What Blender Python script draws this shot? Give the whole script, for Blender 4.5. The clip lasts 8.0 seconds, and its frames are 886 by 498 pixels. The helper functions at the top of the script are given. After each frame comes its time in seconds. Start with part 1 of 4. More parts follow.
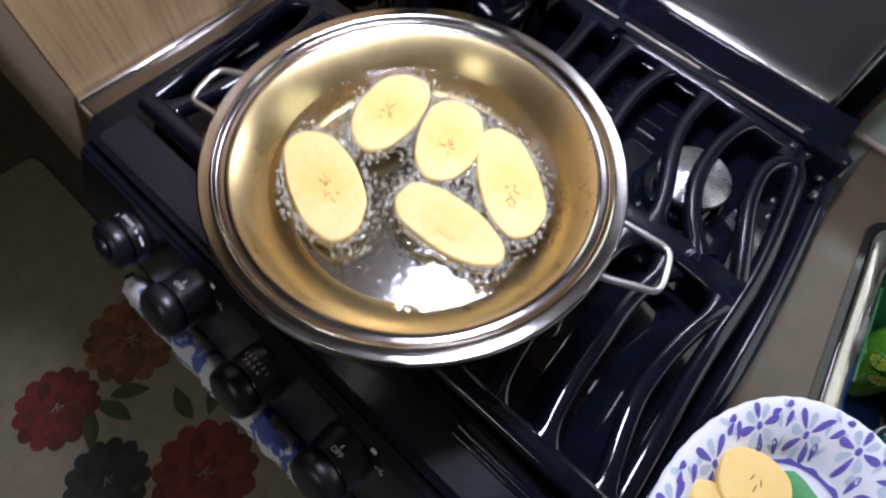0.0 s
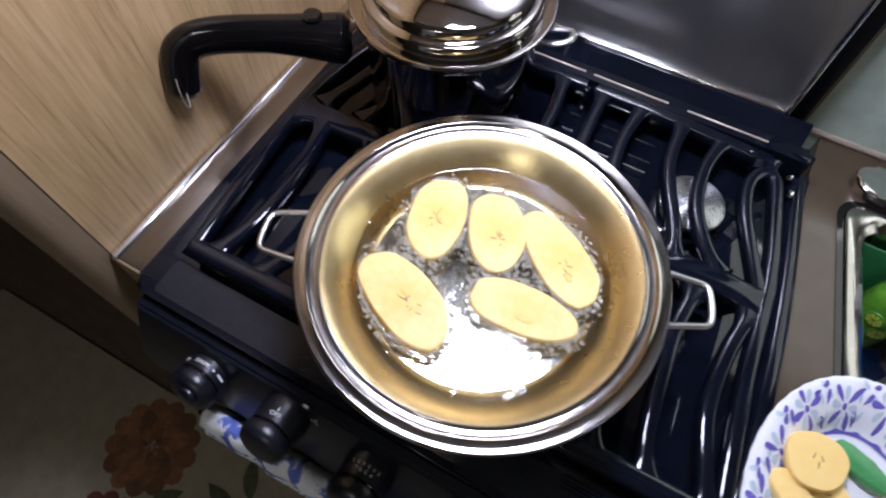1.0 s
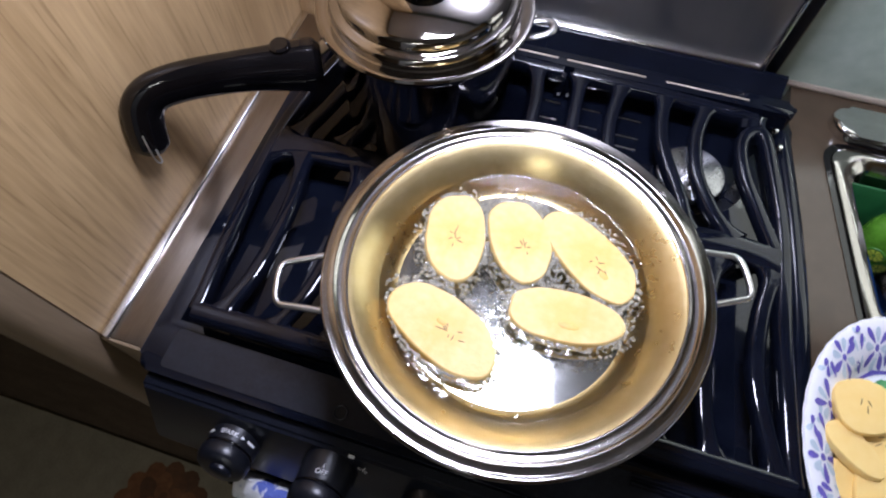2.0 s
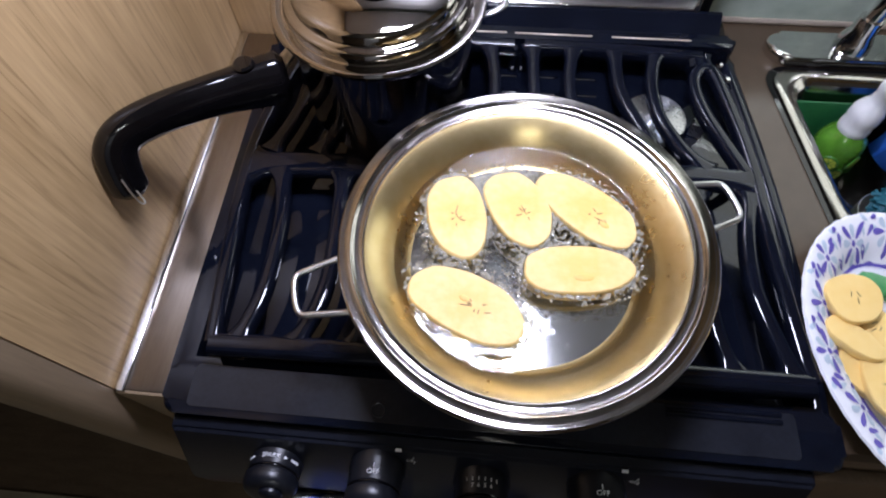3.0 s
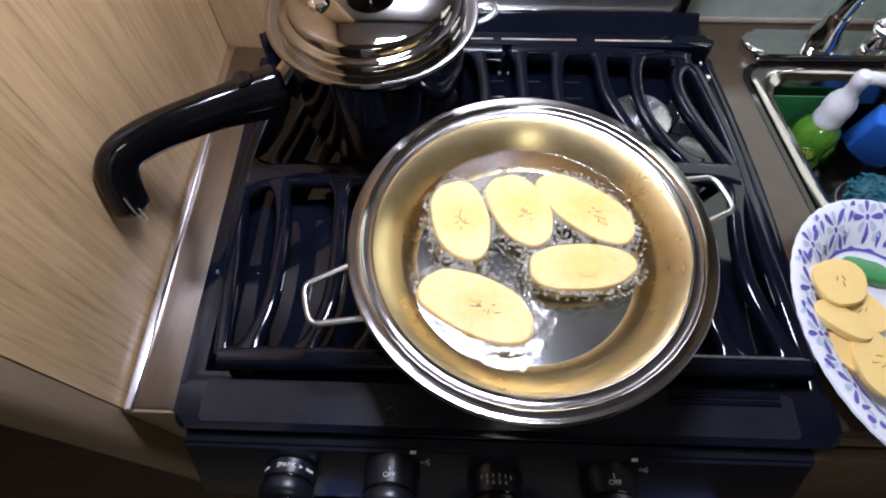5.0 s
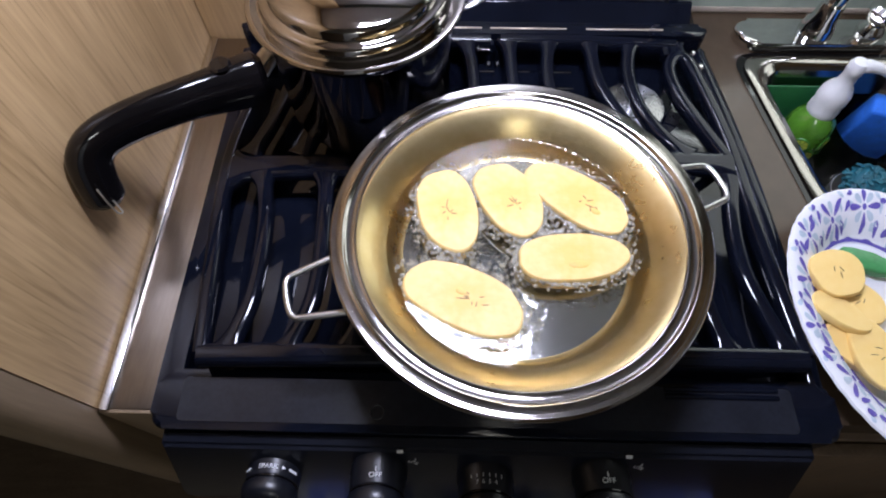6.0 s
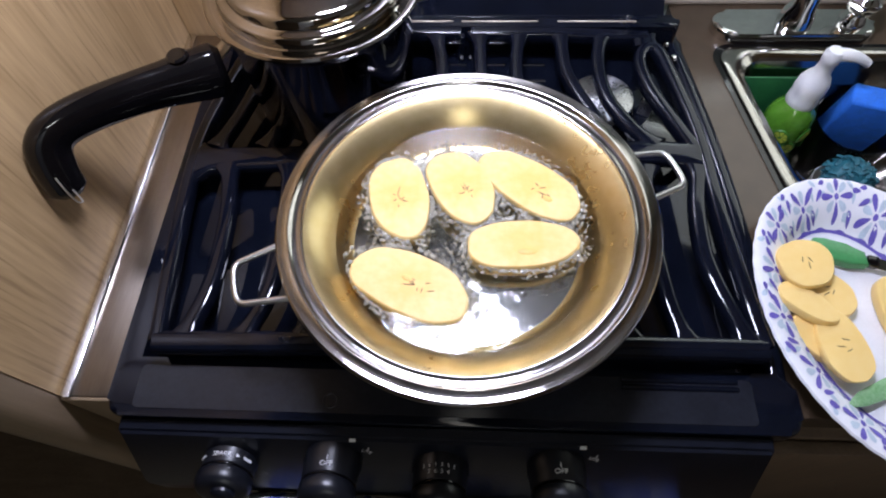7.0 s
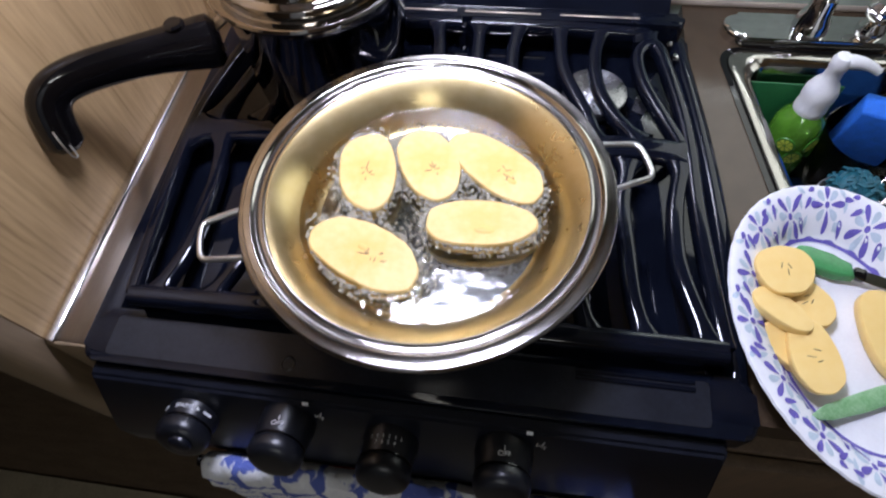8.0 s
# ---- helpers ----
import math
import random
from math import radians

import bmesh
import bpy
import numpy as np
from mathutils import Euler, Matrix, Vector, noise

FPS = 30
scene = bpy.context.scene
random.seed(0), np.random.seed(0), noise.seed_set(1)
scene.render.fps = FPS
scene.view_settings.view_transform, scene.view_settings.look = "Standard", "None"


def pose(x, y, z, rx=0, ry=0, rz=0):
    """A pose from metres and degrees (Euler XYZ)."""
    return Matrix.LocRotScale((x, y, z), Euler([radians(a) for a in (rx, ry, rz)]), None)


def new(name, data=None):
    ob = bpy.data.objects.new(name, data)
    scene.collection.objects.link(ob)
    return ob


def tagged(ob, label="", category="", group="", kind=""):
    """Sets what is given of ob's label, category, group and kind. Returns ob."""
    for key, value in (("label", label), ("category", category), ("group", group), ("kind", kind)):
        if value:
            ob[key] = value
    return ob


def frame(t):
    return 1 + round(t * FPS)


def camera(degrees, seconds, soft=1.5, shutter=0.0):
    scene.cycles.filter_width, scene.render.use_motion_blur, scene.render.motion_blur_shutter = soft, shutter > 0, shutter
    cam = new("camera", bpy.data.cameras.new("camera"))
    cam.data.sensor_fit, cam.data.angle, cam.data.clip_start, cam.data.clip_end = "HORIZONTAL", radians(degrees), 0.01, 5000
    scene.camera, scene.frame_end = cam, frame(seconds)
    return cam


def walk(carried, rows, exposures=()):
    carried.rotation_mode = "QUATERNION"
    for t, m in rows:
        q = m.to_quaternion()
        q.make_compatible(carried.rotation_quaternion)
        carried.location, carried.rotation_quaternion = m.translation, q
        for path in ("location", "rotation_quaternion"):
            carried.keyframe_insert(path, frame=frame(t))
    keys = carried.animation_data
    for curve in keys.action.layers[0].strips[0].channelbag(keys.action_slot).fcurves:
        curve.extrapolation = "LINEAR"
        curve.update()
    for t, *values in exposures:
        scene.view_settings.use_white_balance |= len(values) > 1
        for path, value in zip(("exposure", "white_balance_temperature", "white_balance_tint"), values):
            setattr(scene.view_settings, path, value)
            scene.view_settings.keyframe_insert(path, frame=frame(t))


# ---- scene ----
cam = camera(75.47, 8.0, soft=2.0, shutter=0.5)
# seconds, x, y, z, yaw, pitch, roll
ROWS = [
    (0, 0.1689, -0.1764, 1.3808, 37.83, -62.78, 5.51),
    (0.5, 0.1215, -0.1851, 1.4351, 29.65, -62.60, 6.02),
    (1, 0.0694, -0.2035, 1.4577, 27.37, -61.70, 1.52),
    (1.2, 0.0437, -0.1892, 1.4551, 25.65, -62.89, 1.00),
    (2.3, -0.0107, -0.2057, 1.4453, 14.61, -61.96, -1.17),
    (2.5, -0.0244, -0.2119, 1.4433, 12.40, -61.91, -1.84),
    (3, -0.0365, -0.2240, 1.4520, 7.96, -62.53, -3.04),
    (3.5, -0.0517, -0.2400, 1.4568, 4.92, -62.17, -2.82),
    (4, -0.0590, -0.2393, 1.4579, 3.11, -62.35, -1.33),
    (4.5, -0.0605, -0.2327, 1.4644, 3.50, -62.18, -1.70),
    (6, -0.0541, -0.2311, 1.4414, 1.88, -61.94, -0.61),
    (6.5, -0.0287, -0.2429, 1.4322, 2.37, -61.35, -1.57),
    (7, 0.0022, -0.2425, 1.4316, 5.39, -61.27, -3.69),
    (7.5, 0.0545, -0.2280, 1.4435, 11.84, -61.54, -7.46),
    (8, 0.0728, -0.2621, 1.4221, 13.78, -60.29, -6.65),
]
walk(cam, [(t, pose(x, y, z, 90 + p, 0, yaw) @ pose(0, 0, 0, 0, 0, r)) for t, x, y, z, yaw, p, r in ROWS])

# ---- light ----
scene.view_settings.exposure = 0.32
world = bpy.data.worlds.new("dim_world")
world.use_nodes = True
world.node_tree.nodes["Background"].inputs[0].default_value = (0.02, 0.022, 0.025, 1)
scene.world = world


def area_lamp(name, m, sx, sy, watts, colour):
    d = bpy.data.lights.new(name, "AREA")
    d.shape, d.size, d.size_y, d.energy, d.color = "RECTANGLE", sx, sy, watts, colour
    ob = new(name, d)
    ob.matrix_world = m
    return tagged(ob, kind="structure")


LAMP = Vector((-0.035, 0.142, 1.64))
area_lamp("hood_light", pose(LAMP.x, LAMP.y, LAMP.z - 0.006), 0.20, 0.095, 5.4, (0.74, 0.775, 1.07))
# unseen lamp added behind the camera to lift the dark areas
area_lamp("cabin_fill", pose(0.1, -1.45, 2.02), 0.35, 0.12, 2.8, (0.88, 0.94, 1.0))
area_lamp("window_light", pose(0.62, 0.425, 1.25, -80, 0, 0), 0.62, 0.36, 1.15, (0.95, 1.0, 0.98))


# ---- materials ----
def mat(name, base, rough=0.5, metal=0.0, vary=0.15, scale=40.0, bump=0.0, bscale=200.0, stretch=(1, 1, 1), second=None, rvary=0.1, coat=0.0, spec=0.5, trans=0.0, detail=6, turned_metal=0.0, arot=0.0, rings=0.0):
    m = bpy.data.materials.new(name)
    m.use_nodes = True
    nt = m.node_tree
    n, l = nt.nodes, nt.links
    p = n["Principled BSDF"]
    tc = n.new("ShaderNodeTexCoord")
    mp = n.new("ShaderNodeMapping")
    mp.inputs["Scale"].default_value = stretch
    l.new(tc.outputs["Object"], mp.inputs["Vector"])
    big, fine = n.new("ShaderNodeTexNoise"), n.new("ShaderNodeTexNoise")
    big.inputs["Scale"].default_value, big.inputs["Detail"].default_value = scale, detail
    fine.inputs["Scale"].default_value, fine.inputs["Detail"].default_value = scale * 7.3, 4
    l.new(mp.outputs[0], big.inputs["Vector"])
    l.new(mp.outputs[0], fine.inputs["Vector"])
    add = n.new("ShaderNodeMath")
    add.operation = "MULTIPLY_ADD"
    add.inputs[1].default_value = 0.45
    l.new(fine.outputs[0], add.inputs[0])
    sc = n.new("ShaderNodeMath")
    sc.operation = "MULTIPLY"
    sc.inputs[1].default_value = 0.55
    l.new(big.outputs[0], sc.inputs[0])
    l.new(sc.outputs[0], add.inputs[2])
    ramp = n.new("ShaderNodeValToRGB")
    c = Vector(base)
    lo = Vector(second) if second else c * (1 - vary)
    hi = c if second else c * (1 + vary)
    ramp.color_ramp.elements[0].position, ramp.color_ramp.elements[1].position = 0.36, 0.64
    ramp.color_ramp.elements[0].color = (*lo, 1)
    ramp.color_ramp.elements[1].color = (*[min(v, 0.95) for v in hi], 1)
    l.new(add.outputs[0], ramp.inputs[0])
    l.new(ramp.outputs[0], p.inputs["Base Color"])
    rr = n.new("ShaderNodeMapRange")
    rr.inputs[3].default_value, rr.inputs[4].default_value = max(rough * (1 - rvary * 2), 0.01), min(rough * (1 + rvary * 2), 1)
    l.new(add.outputs[0], rr.inputs[0])
    l.new(rr.outputs[0], p.inputs["Roughness"])
    p.inputs["Metallic"].default_value = metal
    p.inputs["Specular IOR Level"].default_value = spec
    p.inputs["Coat Weight"].default_value = coat
    p.inputs["Coat Roughness"].default_value = 0.06
    p.inputs["Transmission Weight"].default_value = trans
    if turned_metal:
        tg = n.new("ShaderNodeTangent")
        tg.direction_type, tg.axis = "RADIAL", "Z"
        l.new(tg.outputs[0], p.inputs["Tangent"])
        p.inputs["Anisotropic"].default_value, p.inputs["Anisotropic Rotation"].default_value = turned_metal, arot
    if bump:
        b = n.new("ShaderNodeBump")
        bn = n.new("ShaderNodeTexNoise")
        bn.inputs["Scale"].default_value, bn.inputs["Detail"].default_value = bscale, 5
        l.new(mp.outputs[0], bn.inputs["Vector"])
        b.inputs["Strength"].default_value, b.inputs["Distance"].default_value = bump, 0.001
        l.new(bn.outputs[0], b.inputs["Height"])
        l.new(b.outputs[0], p.inputs["Normal"])
    if rings:
        # fine turning lines round the vertical axis
        flat, ln, wv, b = n.new("ShaderNodeVectorMath"), n.new("ShaderNodeVectorMath"), n.new("ShaderNodeTexNoise"), n.new("ShaderNodeBump")
        flat.operation, flat.inputs[1].default_value = "MULTIPLY", (1, 1, 0)
        ln.operation = "LENGTH"
        l.new(tc.outputs["Object"], flat.inputs[0])
        l.new(flat.outputs[0], ln.inputs[0])
        wv.noise_dimensions = "1D"
        wv.inputs["Scale"].default_value, wv.inputs["Detail"].default_value = rings, 2
        l.new(ln.outputs["Value"], wv.inputs["W"])
        b.inputs["Strength"].default_value, b.inputs["Distance"].default_value = 0.5, 0.0004
        l.new(wv.outputs[0], b.inputs["Height"])
        l.new(b.outputs[0], p.inputs["Normal"])
    return m


def clear_mat(name, tint, rough=0.02, gloss=1.0, bump=0.0, bscale=60.0, ior=1.47):
    """Thin clear liquid or plastic: tinted pass-through under a Fresnel gloss."""
    m = bpy.data.materials.new(name)
    m.use_nodes = True
    nt = m.node_tree
    n, l = nt.nodes, nt.links
    n.remove(n["Principled BSDF"])
    tr, gl, mx, fr = n.new("ShaderNodeBsdfTransparent"), n.new("ShaderNodeBsdfGlossy"), n.new("ShaderNodeMixShader"), n.new("ShaderNodeFresnel")
    tr.inputs[0].default_value = (*tint, 1)
    gl.inputs["Roughness"].default_value = rough
    gl.inputs["Color"].default_value = (gloss, gloss, gloss, 1)
    fr.inputs[0].default_value = ior
    if bump:
        tc, bn, b = n.new("ShaderNodeTexCoord"), n.new("ShaderNodeTexNoise"), n.new("ShaderNodeBump")
        bn.inputs["Scale"].default_value, bn.inputs["Detail"].default_value = bscale, 3
        b.inputs["Strength"].default_value, b.inputs["Distance"].default_value = bump, 0.004
        l.new(tc.outputs["Object"], bn.inputs["Vector"])
        l.new(bn.outputs[0], b.inputs["Height"])
        l.new(b.outputs[0], gl.inputs["Normal"])
        l.new(b.outputs[0], fr.inputs["Normal"])
    l.new(fr.outputs[0], mx.inputs[0])
    l.new(tr.outputs[0], mx.inputs[1])
    l.new(gl.outputs[0], mx.inputs[2])
    l.new(mx.outputs[0], n["Material Output"].inputs[0])
    return m


def glow_mat(name, colour, strength):
    m = bpy.data.materials.new(name)
    m.use_nodes = True
    p = m.node_tree.nodes["Principled BSDF"]
    p.inputs["Emission Color"].default_value = (*colour, 1)
    p.inputs["Emission Strength"].default_value = strength
    return m


def oak_mat(name, light, dark):
    """Oak laminate: soft bands of tone with sparse thin dark streaks along the grain."""
    m = mat(name, light, 0.42, scale=6, stretch=(5, 5, 0.4), second=dark, bump=0.1, bscale=30, spec=0.35)
    n, l = m.node_tree.nodes, m.node_tree.links
    p = n["Principled BSDF"]
    base = p.inputs["Base Color"].links[0].from_socket
    tc = n.new("ShaderNodeTexCoord")
    for scale, zs, lo, hi, depth in ((300.0, 0.035, 0.56, 0.70, 0.55), (110.0, 0.05, 0.55, 0.72, 0.36)):
        mp, nz, mr, mx = n.new("ShaderNodeMapping"), n.new("ShaderNodeTexNoise"), n.new("ShaderNodeMapRange"), n.new("ShaderNodeMix")
        mp.inputs["Scale"].default_value = (1, 1, zs)
        nz.inputs["Scale"].default_value, nz.inputs["Detail"].default_value, nz.inputs["Distortion"].default_value = scale, 3, 0.4
        l.new(tc.outputs["Object"], mp.inputs["Vector"])
        l.new(mp.outputs[0], nz.inputs["Vector"])
        l.new(nz.outputs[0], mr.inputs[0])
        mr.inputs[1].default_value, mr.inputs[2].default_value, mr.inputs[4].default_value = lo, hi, depth
        mx.data_type = "RGBA"
        l.new(mr.outputs[0], mx.inputs[0])
        l.new(base, mx.inputs[6])
        mx.inputs[7].default_value = (dark[0] * 0.55, dark[1] * 0.5, dark[2] * 0.45, 1)
        base = mx.outputs[2]
    l.new(base, p.inputs["Base Color"])
    return m


M_OAK = oak_mat("oak_laminate", (0.51, 0.348, 0.176), (0.37, 0.24, 0.113))
# darker oak: the shade on the front ends is put into the colour
M_OAK_SHADED = mat("shaded_oak_edging", (0.25, 0.18, 0.11), 0.45, scale=9, stretch=(5, 5, 0.4), second=(0.19, 0.135, 0.08))
M_STEEL = mat("brushed_steel", (0.62, 0.61, 0.59), 0.36, 1.0, vary=0.03, scale=3, stretch=(3, 3, 0.2), rvary=0.03, detail=2)
M_TRIM = mat("satin_steel_trim", (0.38, 0.335, 0.29), 0.3, 1.0, vary=0.08, scale=15, stretch=(10, 1, 1), bump=0.04)
M_POT = mat("mirror_pot_steel", (0.38, 0.355, 0.335), 0.05, 1.0, vary=0.04, scale=30)
M_CHROME = mat("polished_steel", (0.72, 0.71, 0.70), 0.07, 1.0, vary=0.04, scale=30, bump=0.02, bscale=80)
M_SINK = mat("satin_sink_steel", (0.36, 0.34, 0.315), 0.14, 1.0, vary=0.08, scale=30, bump=0.03, bscale=60)
M_RIM = mat("pan_rim_steel", (0.43, 0.405, 0.38), 0.11, 1.0, vary=0.10, scale=45, rvary=0.2, turned_metal=0.35, arot=0.25, rings=700.0)
# steel with a yellow-gold tint, its tone varied by noise
M_PANWALL = mat("gold_tinted_steel", (0.60, 0.475, 0.245), 0.28, 1.0, scale=14, second=(0.53, 0.40, 0.18), rvary=0.06, turned_metal=0.7, arot=0.25)
M_PANFLOOR = mat("pan_floor_steel", (0.50, 0.52, 0.55), 0.085, 1.0, vary=0.08, scale=22, bump=0.03, bscale=45)
M_ENAMEL = mat("black_enamel", (0.0040, 0.0054, 0.0108), 0.06, vary=0.3, scale=30, bump=0.05, bscale=25, spec=0.36, rvary=0.3)
M_GRATE = mat("black_grate_enamel", (0.0038, 0.0050, 0.0100), 0.065, vary=0.3, scale=60, bump=0.07, bscale=90, spec=0.36, rvary=0.3)
M_PANEL = mat("black_panel", (0.0065, 0.008, 0.014), 0.30, vary=0.2, scale=40, bump=0.08, bscale=300, spec=0.36)
M_KNOB = mat("satin_black_plastic", (0.007, 0.008, 0.012), 0.34, vary=0.2, scale=50, bump=0.05, bscale=300)
M_BAKELITE = mat("black_bakelite", (0.004, 0.0035, 0.004), 0.08, vary=0.3, scale=30, bump=0.03, bscale=60)
M_DECK = mat("dull_grey_enamel", (0.013, 0.0145, 0.020), 0.24, vary=0.2, scale=35, bump=0.05, spec=0.32)
M_LABEL = mat("white_print", (0.75, 0.76, 0.78), 0.5, vary=0.05)
M_COUNTER = mat("brown_counter", (0.080, 0.054, 0.034), 0.20, vary=0.2, scale=5, second=(0.060, 0.041, 0.026), bump=0.02, bscale=60, spec=0.45)
M_TILE = mat("green_glass_wall", (0.48, 0.55, 0.46), 0.22, vary=0.25, scale=6, second=(0.36, 0.43, 0.35), bump=0.03, bscale=15, coat=0.3)
M_ALU = mat("turned_aluminium", (0.40, 0.40, 0.41), 0.28, 1.0, vary=0.06, scale=60, turned_metal=0.96, arot=0.25)
M_FLESH = mat("plantain_flesh", (0.76, 0.565, 0.245), 0.5, scale=24, second=(0.72, 0.49, 0.175), bump=0.16, bscale=350, spec=0.3, detail=3)


def core_tint(m, deep):
    """Deeper, wetter tone in the slice's middle, broken up by noise."""
    n, l = m.node_tree.nodes, m.node_tree.links
    p = n["Principled BSDF"]
    base = p.inputs["Base Color"].links[0].from_socket
    tc, nz, ln, ad, mr, mx = n.new("ShaderNodeTexCoord"), n.new("ShaderNodeTexNoise"), n.new("ShaderNodeVectorMath"), n.new("ShaderNodeMath"), n.new("ShaderNodeMapRange"), n.new("ShaderNodeMix")
    nz.inputs["Scale"].default_value, nz.inputs["Detail"].default_value = 95, 4
    ln.operation = "LENGTH"
    l.new(tc.outputs["Object"], nz.inputs["Vector"])
    l.new(tc.outputs["Object"], ln.inputs[0])
    ad.operation, ad.inputs[1].default_value = "MULTIPLY_ADD", 0.030
    l.new(nz.outputs[0], ad.inputs[0])
    l.new(ln.outputs["Value"], ad.inputs[2])
    l.new(ad.outputs[0], mr.inputs[0])
    mr.inputs[1].default_value, mr.inputs[2].default_value, mr.inputs[3].default_value, mr.inputs[4].default_value = 0.028, 0.046, 0.8, 0.0
    mx.data_type = "RGBA"
    l.new(mr.outputs[0], mx.inputs[0])
    l.new(base, mx.inputs[6])
    mx.inputs[7].default_value = (*deep, 1)
    l.new(mx.outputs[2], p.inputs["Base Color"])


core_tint(M_FLESH, (0.74, 0.46, 0.12))
M_FLESH_RAW = mat("raw_plantain_flesh", (0.86, 0.62, 0.24), 0.45, vary=0.1, scale=14, second=(0.84, 0.58, 0.20), bump=0.04, bscale=350)
M_SEED = mat("plantain_seed", (0.24, 0.14, 0.05), 0.6, vary=0.3, scale=300)
M_BLUSH = mat("plantain_core", (0.70, 0.44, 0.11), 0.5, vary=0.1, scale=90)
M_OIL = clear_mat("hot_oil", (0.985, 0.975, 0.925), 0.03, 1.0, 0.35, 45.0)
M_BUBBLE = clear_mat("clear_bubble", (0.985, 0.975, 0.94), 0.05, 1.0, ior=1.6)
M_FROTH = clear_mat("oil_froth", (0.97, 0.95, 0.88), 0.06, 1.0, ior=1.6)


def milky(m, share, colour):
    """Adds a share of pale scattering to a clear material."""
    n, l = m.node_tree.nodes, m.node_tree.links
    out = n["Material Output"]
    was = out.inputs[0].links[0].from_socket
    d, mx = n.new("ShaderNodeBsdfDiffuse"), n.new("ShaderNodeMixShader")
    d.inputs[0].default_value = (*colour, 1)
    mx.inputs[0].default_value = share
    l.new(was, mx.inputs[1])
    l.new(d.outputs[0], mx.inputs[2])
    l.new(mx.outputs[0], out.inputs[0])


milky(M_FROTH, 0.24, (0.85, 0.81, 0.68))
M_PLATE = mat("white_paper", (0.80, 0.80, 0.83), 0.6, vary=0.03, scale=60, bump=0.15, bscale=300)
M_VIOLET = mat("violet_print", (0.13, 0.10, 0.42), 0.6, vary=0.12, scale=90)
M_AQUA = mat("pale_aqua_print", (0.49, 0.58, 0.66), 0.6, vary=0.1, scale=90)
M_GREEN = mat("green_plastic", (0.06, 0.27, 0.09), 0.35, vary=0.15, scale=40)
M_PEEL = mat("green_peel", (0.13, 0.33, 0.12), 0.5, vary=0.2, scale=60, second=(0.30, 0.50, 0.28))
M_SOAP = mat("green_soap", (0.15, 0.42, 0.04), 0.12, vary=0.2, scale=30, trans=0.45, coat=0.3)
M_LIME = mat("lime_print", (0.05, 0.20, 0.02), 0.4, vary=0.2, scale=80)
M_LEMON = mat("lemon_print", (0.55, 0.62, 0.08), 0.4, vary=0.2, scale=80)
M_PUMP = mat("white_pump_plastic", (0.80, 0.80, 0.80), 0.35, vary=0.03)
M_SPONGE = mat("blue_sponge", (0.02, 0.17, 0.75), 0.8, vary=0.15, scale=80, bump=0.8, bscale=260)
M_TEAL = mat("teal_scrubber", (0.012, 0.11, 0.15), 0.5, vary=0.3, scale=120, bump=0.5)
M_MATGREEN = mat("dark_green_mat", (0.018, 0.12, 0.04), 0.35, vary=0.15, scale=25)
M_CLEAR = clear_mat("clear_plastic", (0.90, 0.93, 0.96), 0.05, 1.0)
M_FLOOR = mat("vinyl_floor", (0.16, 0.11, 0.07), 0.45, scale=12, stretch=(1, 5, 1), second=(0.10, 0.07, 0.045), bump=0.05)
M_RUG = mat("beige_rug", (0.40, 0.34, 0.24), 0.95, vary=0.12, scale=25, bump=0.8, bscale=500)
M_RED = mat("red_rug_pile", (0.27, 0.055, 0.04), 0.95, vary=0.3, scale=60, bump=0.8, bscale=500)
M_RUST = mat("rust_rug_pile", (0.30, 0.125, 0.055), 0.95, vary=0.3, scale=60, bump=0.8, bscale=500)
M_DARKPILE = mat("dark_rug_pile", (0.05, 0.06, 0.05), 0.95, vary=0.3, scale=60, bump=0.8, bscale=500)
M_LEAFPILE = mat("leaf_rug_pile", (0.09, 0.10, 0.05), 0.95, vary=0.3, scale=60, bump=0.8, bscale=500)
M_CABINET = mat("dark_cabinet", (0.16, 0.11, 0.07), 0.5, vary=0.2, scale=8, stretch=(5, 5, 0.4))
M_PLAIN = mat("cream_panel", (0.56, 0.55, 0.53), 0.6, vary=0.05, scale=6)
M_WHITE = mat("white_door_paint", (0.74, 0.76, 0.80), 0.4, vary=0.03, scale=5)
M_HOOD = mat("grey_hood_paint", (0.45, 0.45, 0.47), 0.45, vary=0.05, scale=8)
M_SLOT = mat("tan_slot", (0.50, 0.42, 0.34), 0.35, 0.3, vary=0.1, scale=40)
M_LENS = glow_mat("lamp_lens", (0.93, 0.96, 1.0), 12.0)
M_OUTSIDE = glow_mat("pale_outdoors", (0.88, 1.0, 0.90), 0.85)
# lens of the added fill lamp over the aisle
M_LENS_WARM = glow_mat("fill_lens", (1.0, 0.9, 0.76), 4.0)



def petal_tones(m):
    """Each woven petal a little lighter or darker than its neighbours."""
    n, l = m.node_tree.nodes, m.node_tree.links
    p = n["Principled BSDF"]
    base = p.inputs["Base Color"].links[0].from_socket
    g, mr, mx = n.new("ShaderNodeNewGeometry"), n.new("ShaderNodeMapRange"), n.new("ShaderNodeMix")
    mr.inputs[3].default_value, mr.inputs[4].default_value = 0.0, 0.6
    l.new(g.outputs["Random Per Island"], mr.inputs[0])
    l.new(mr.outputs[0], mx.inputs[0])
    mx.data_type = "RGBA"
    l.new(base, mx.inputs[6])
    mx.inputs[7].default_value = (0.05, 0.035, 0.025, 1)
    l.new(mx.outputs[2], p.inputs["Base Color"])


for m in (M_RED, M_RUST, M_DARKPILE):
    petal_tones(m)

# ---- mesh helpers ----
AT = {}


def thing(name, place, label, category, group="", kind=""):
    ob = new(name)
    ob.empty_display_size = 0.02
    ob.location = place
    AT[ob] = Vector(place)
    return tagged(ob, label, category, group, kind)


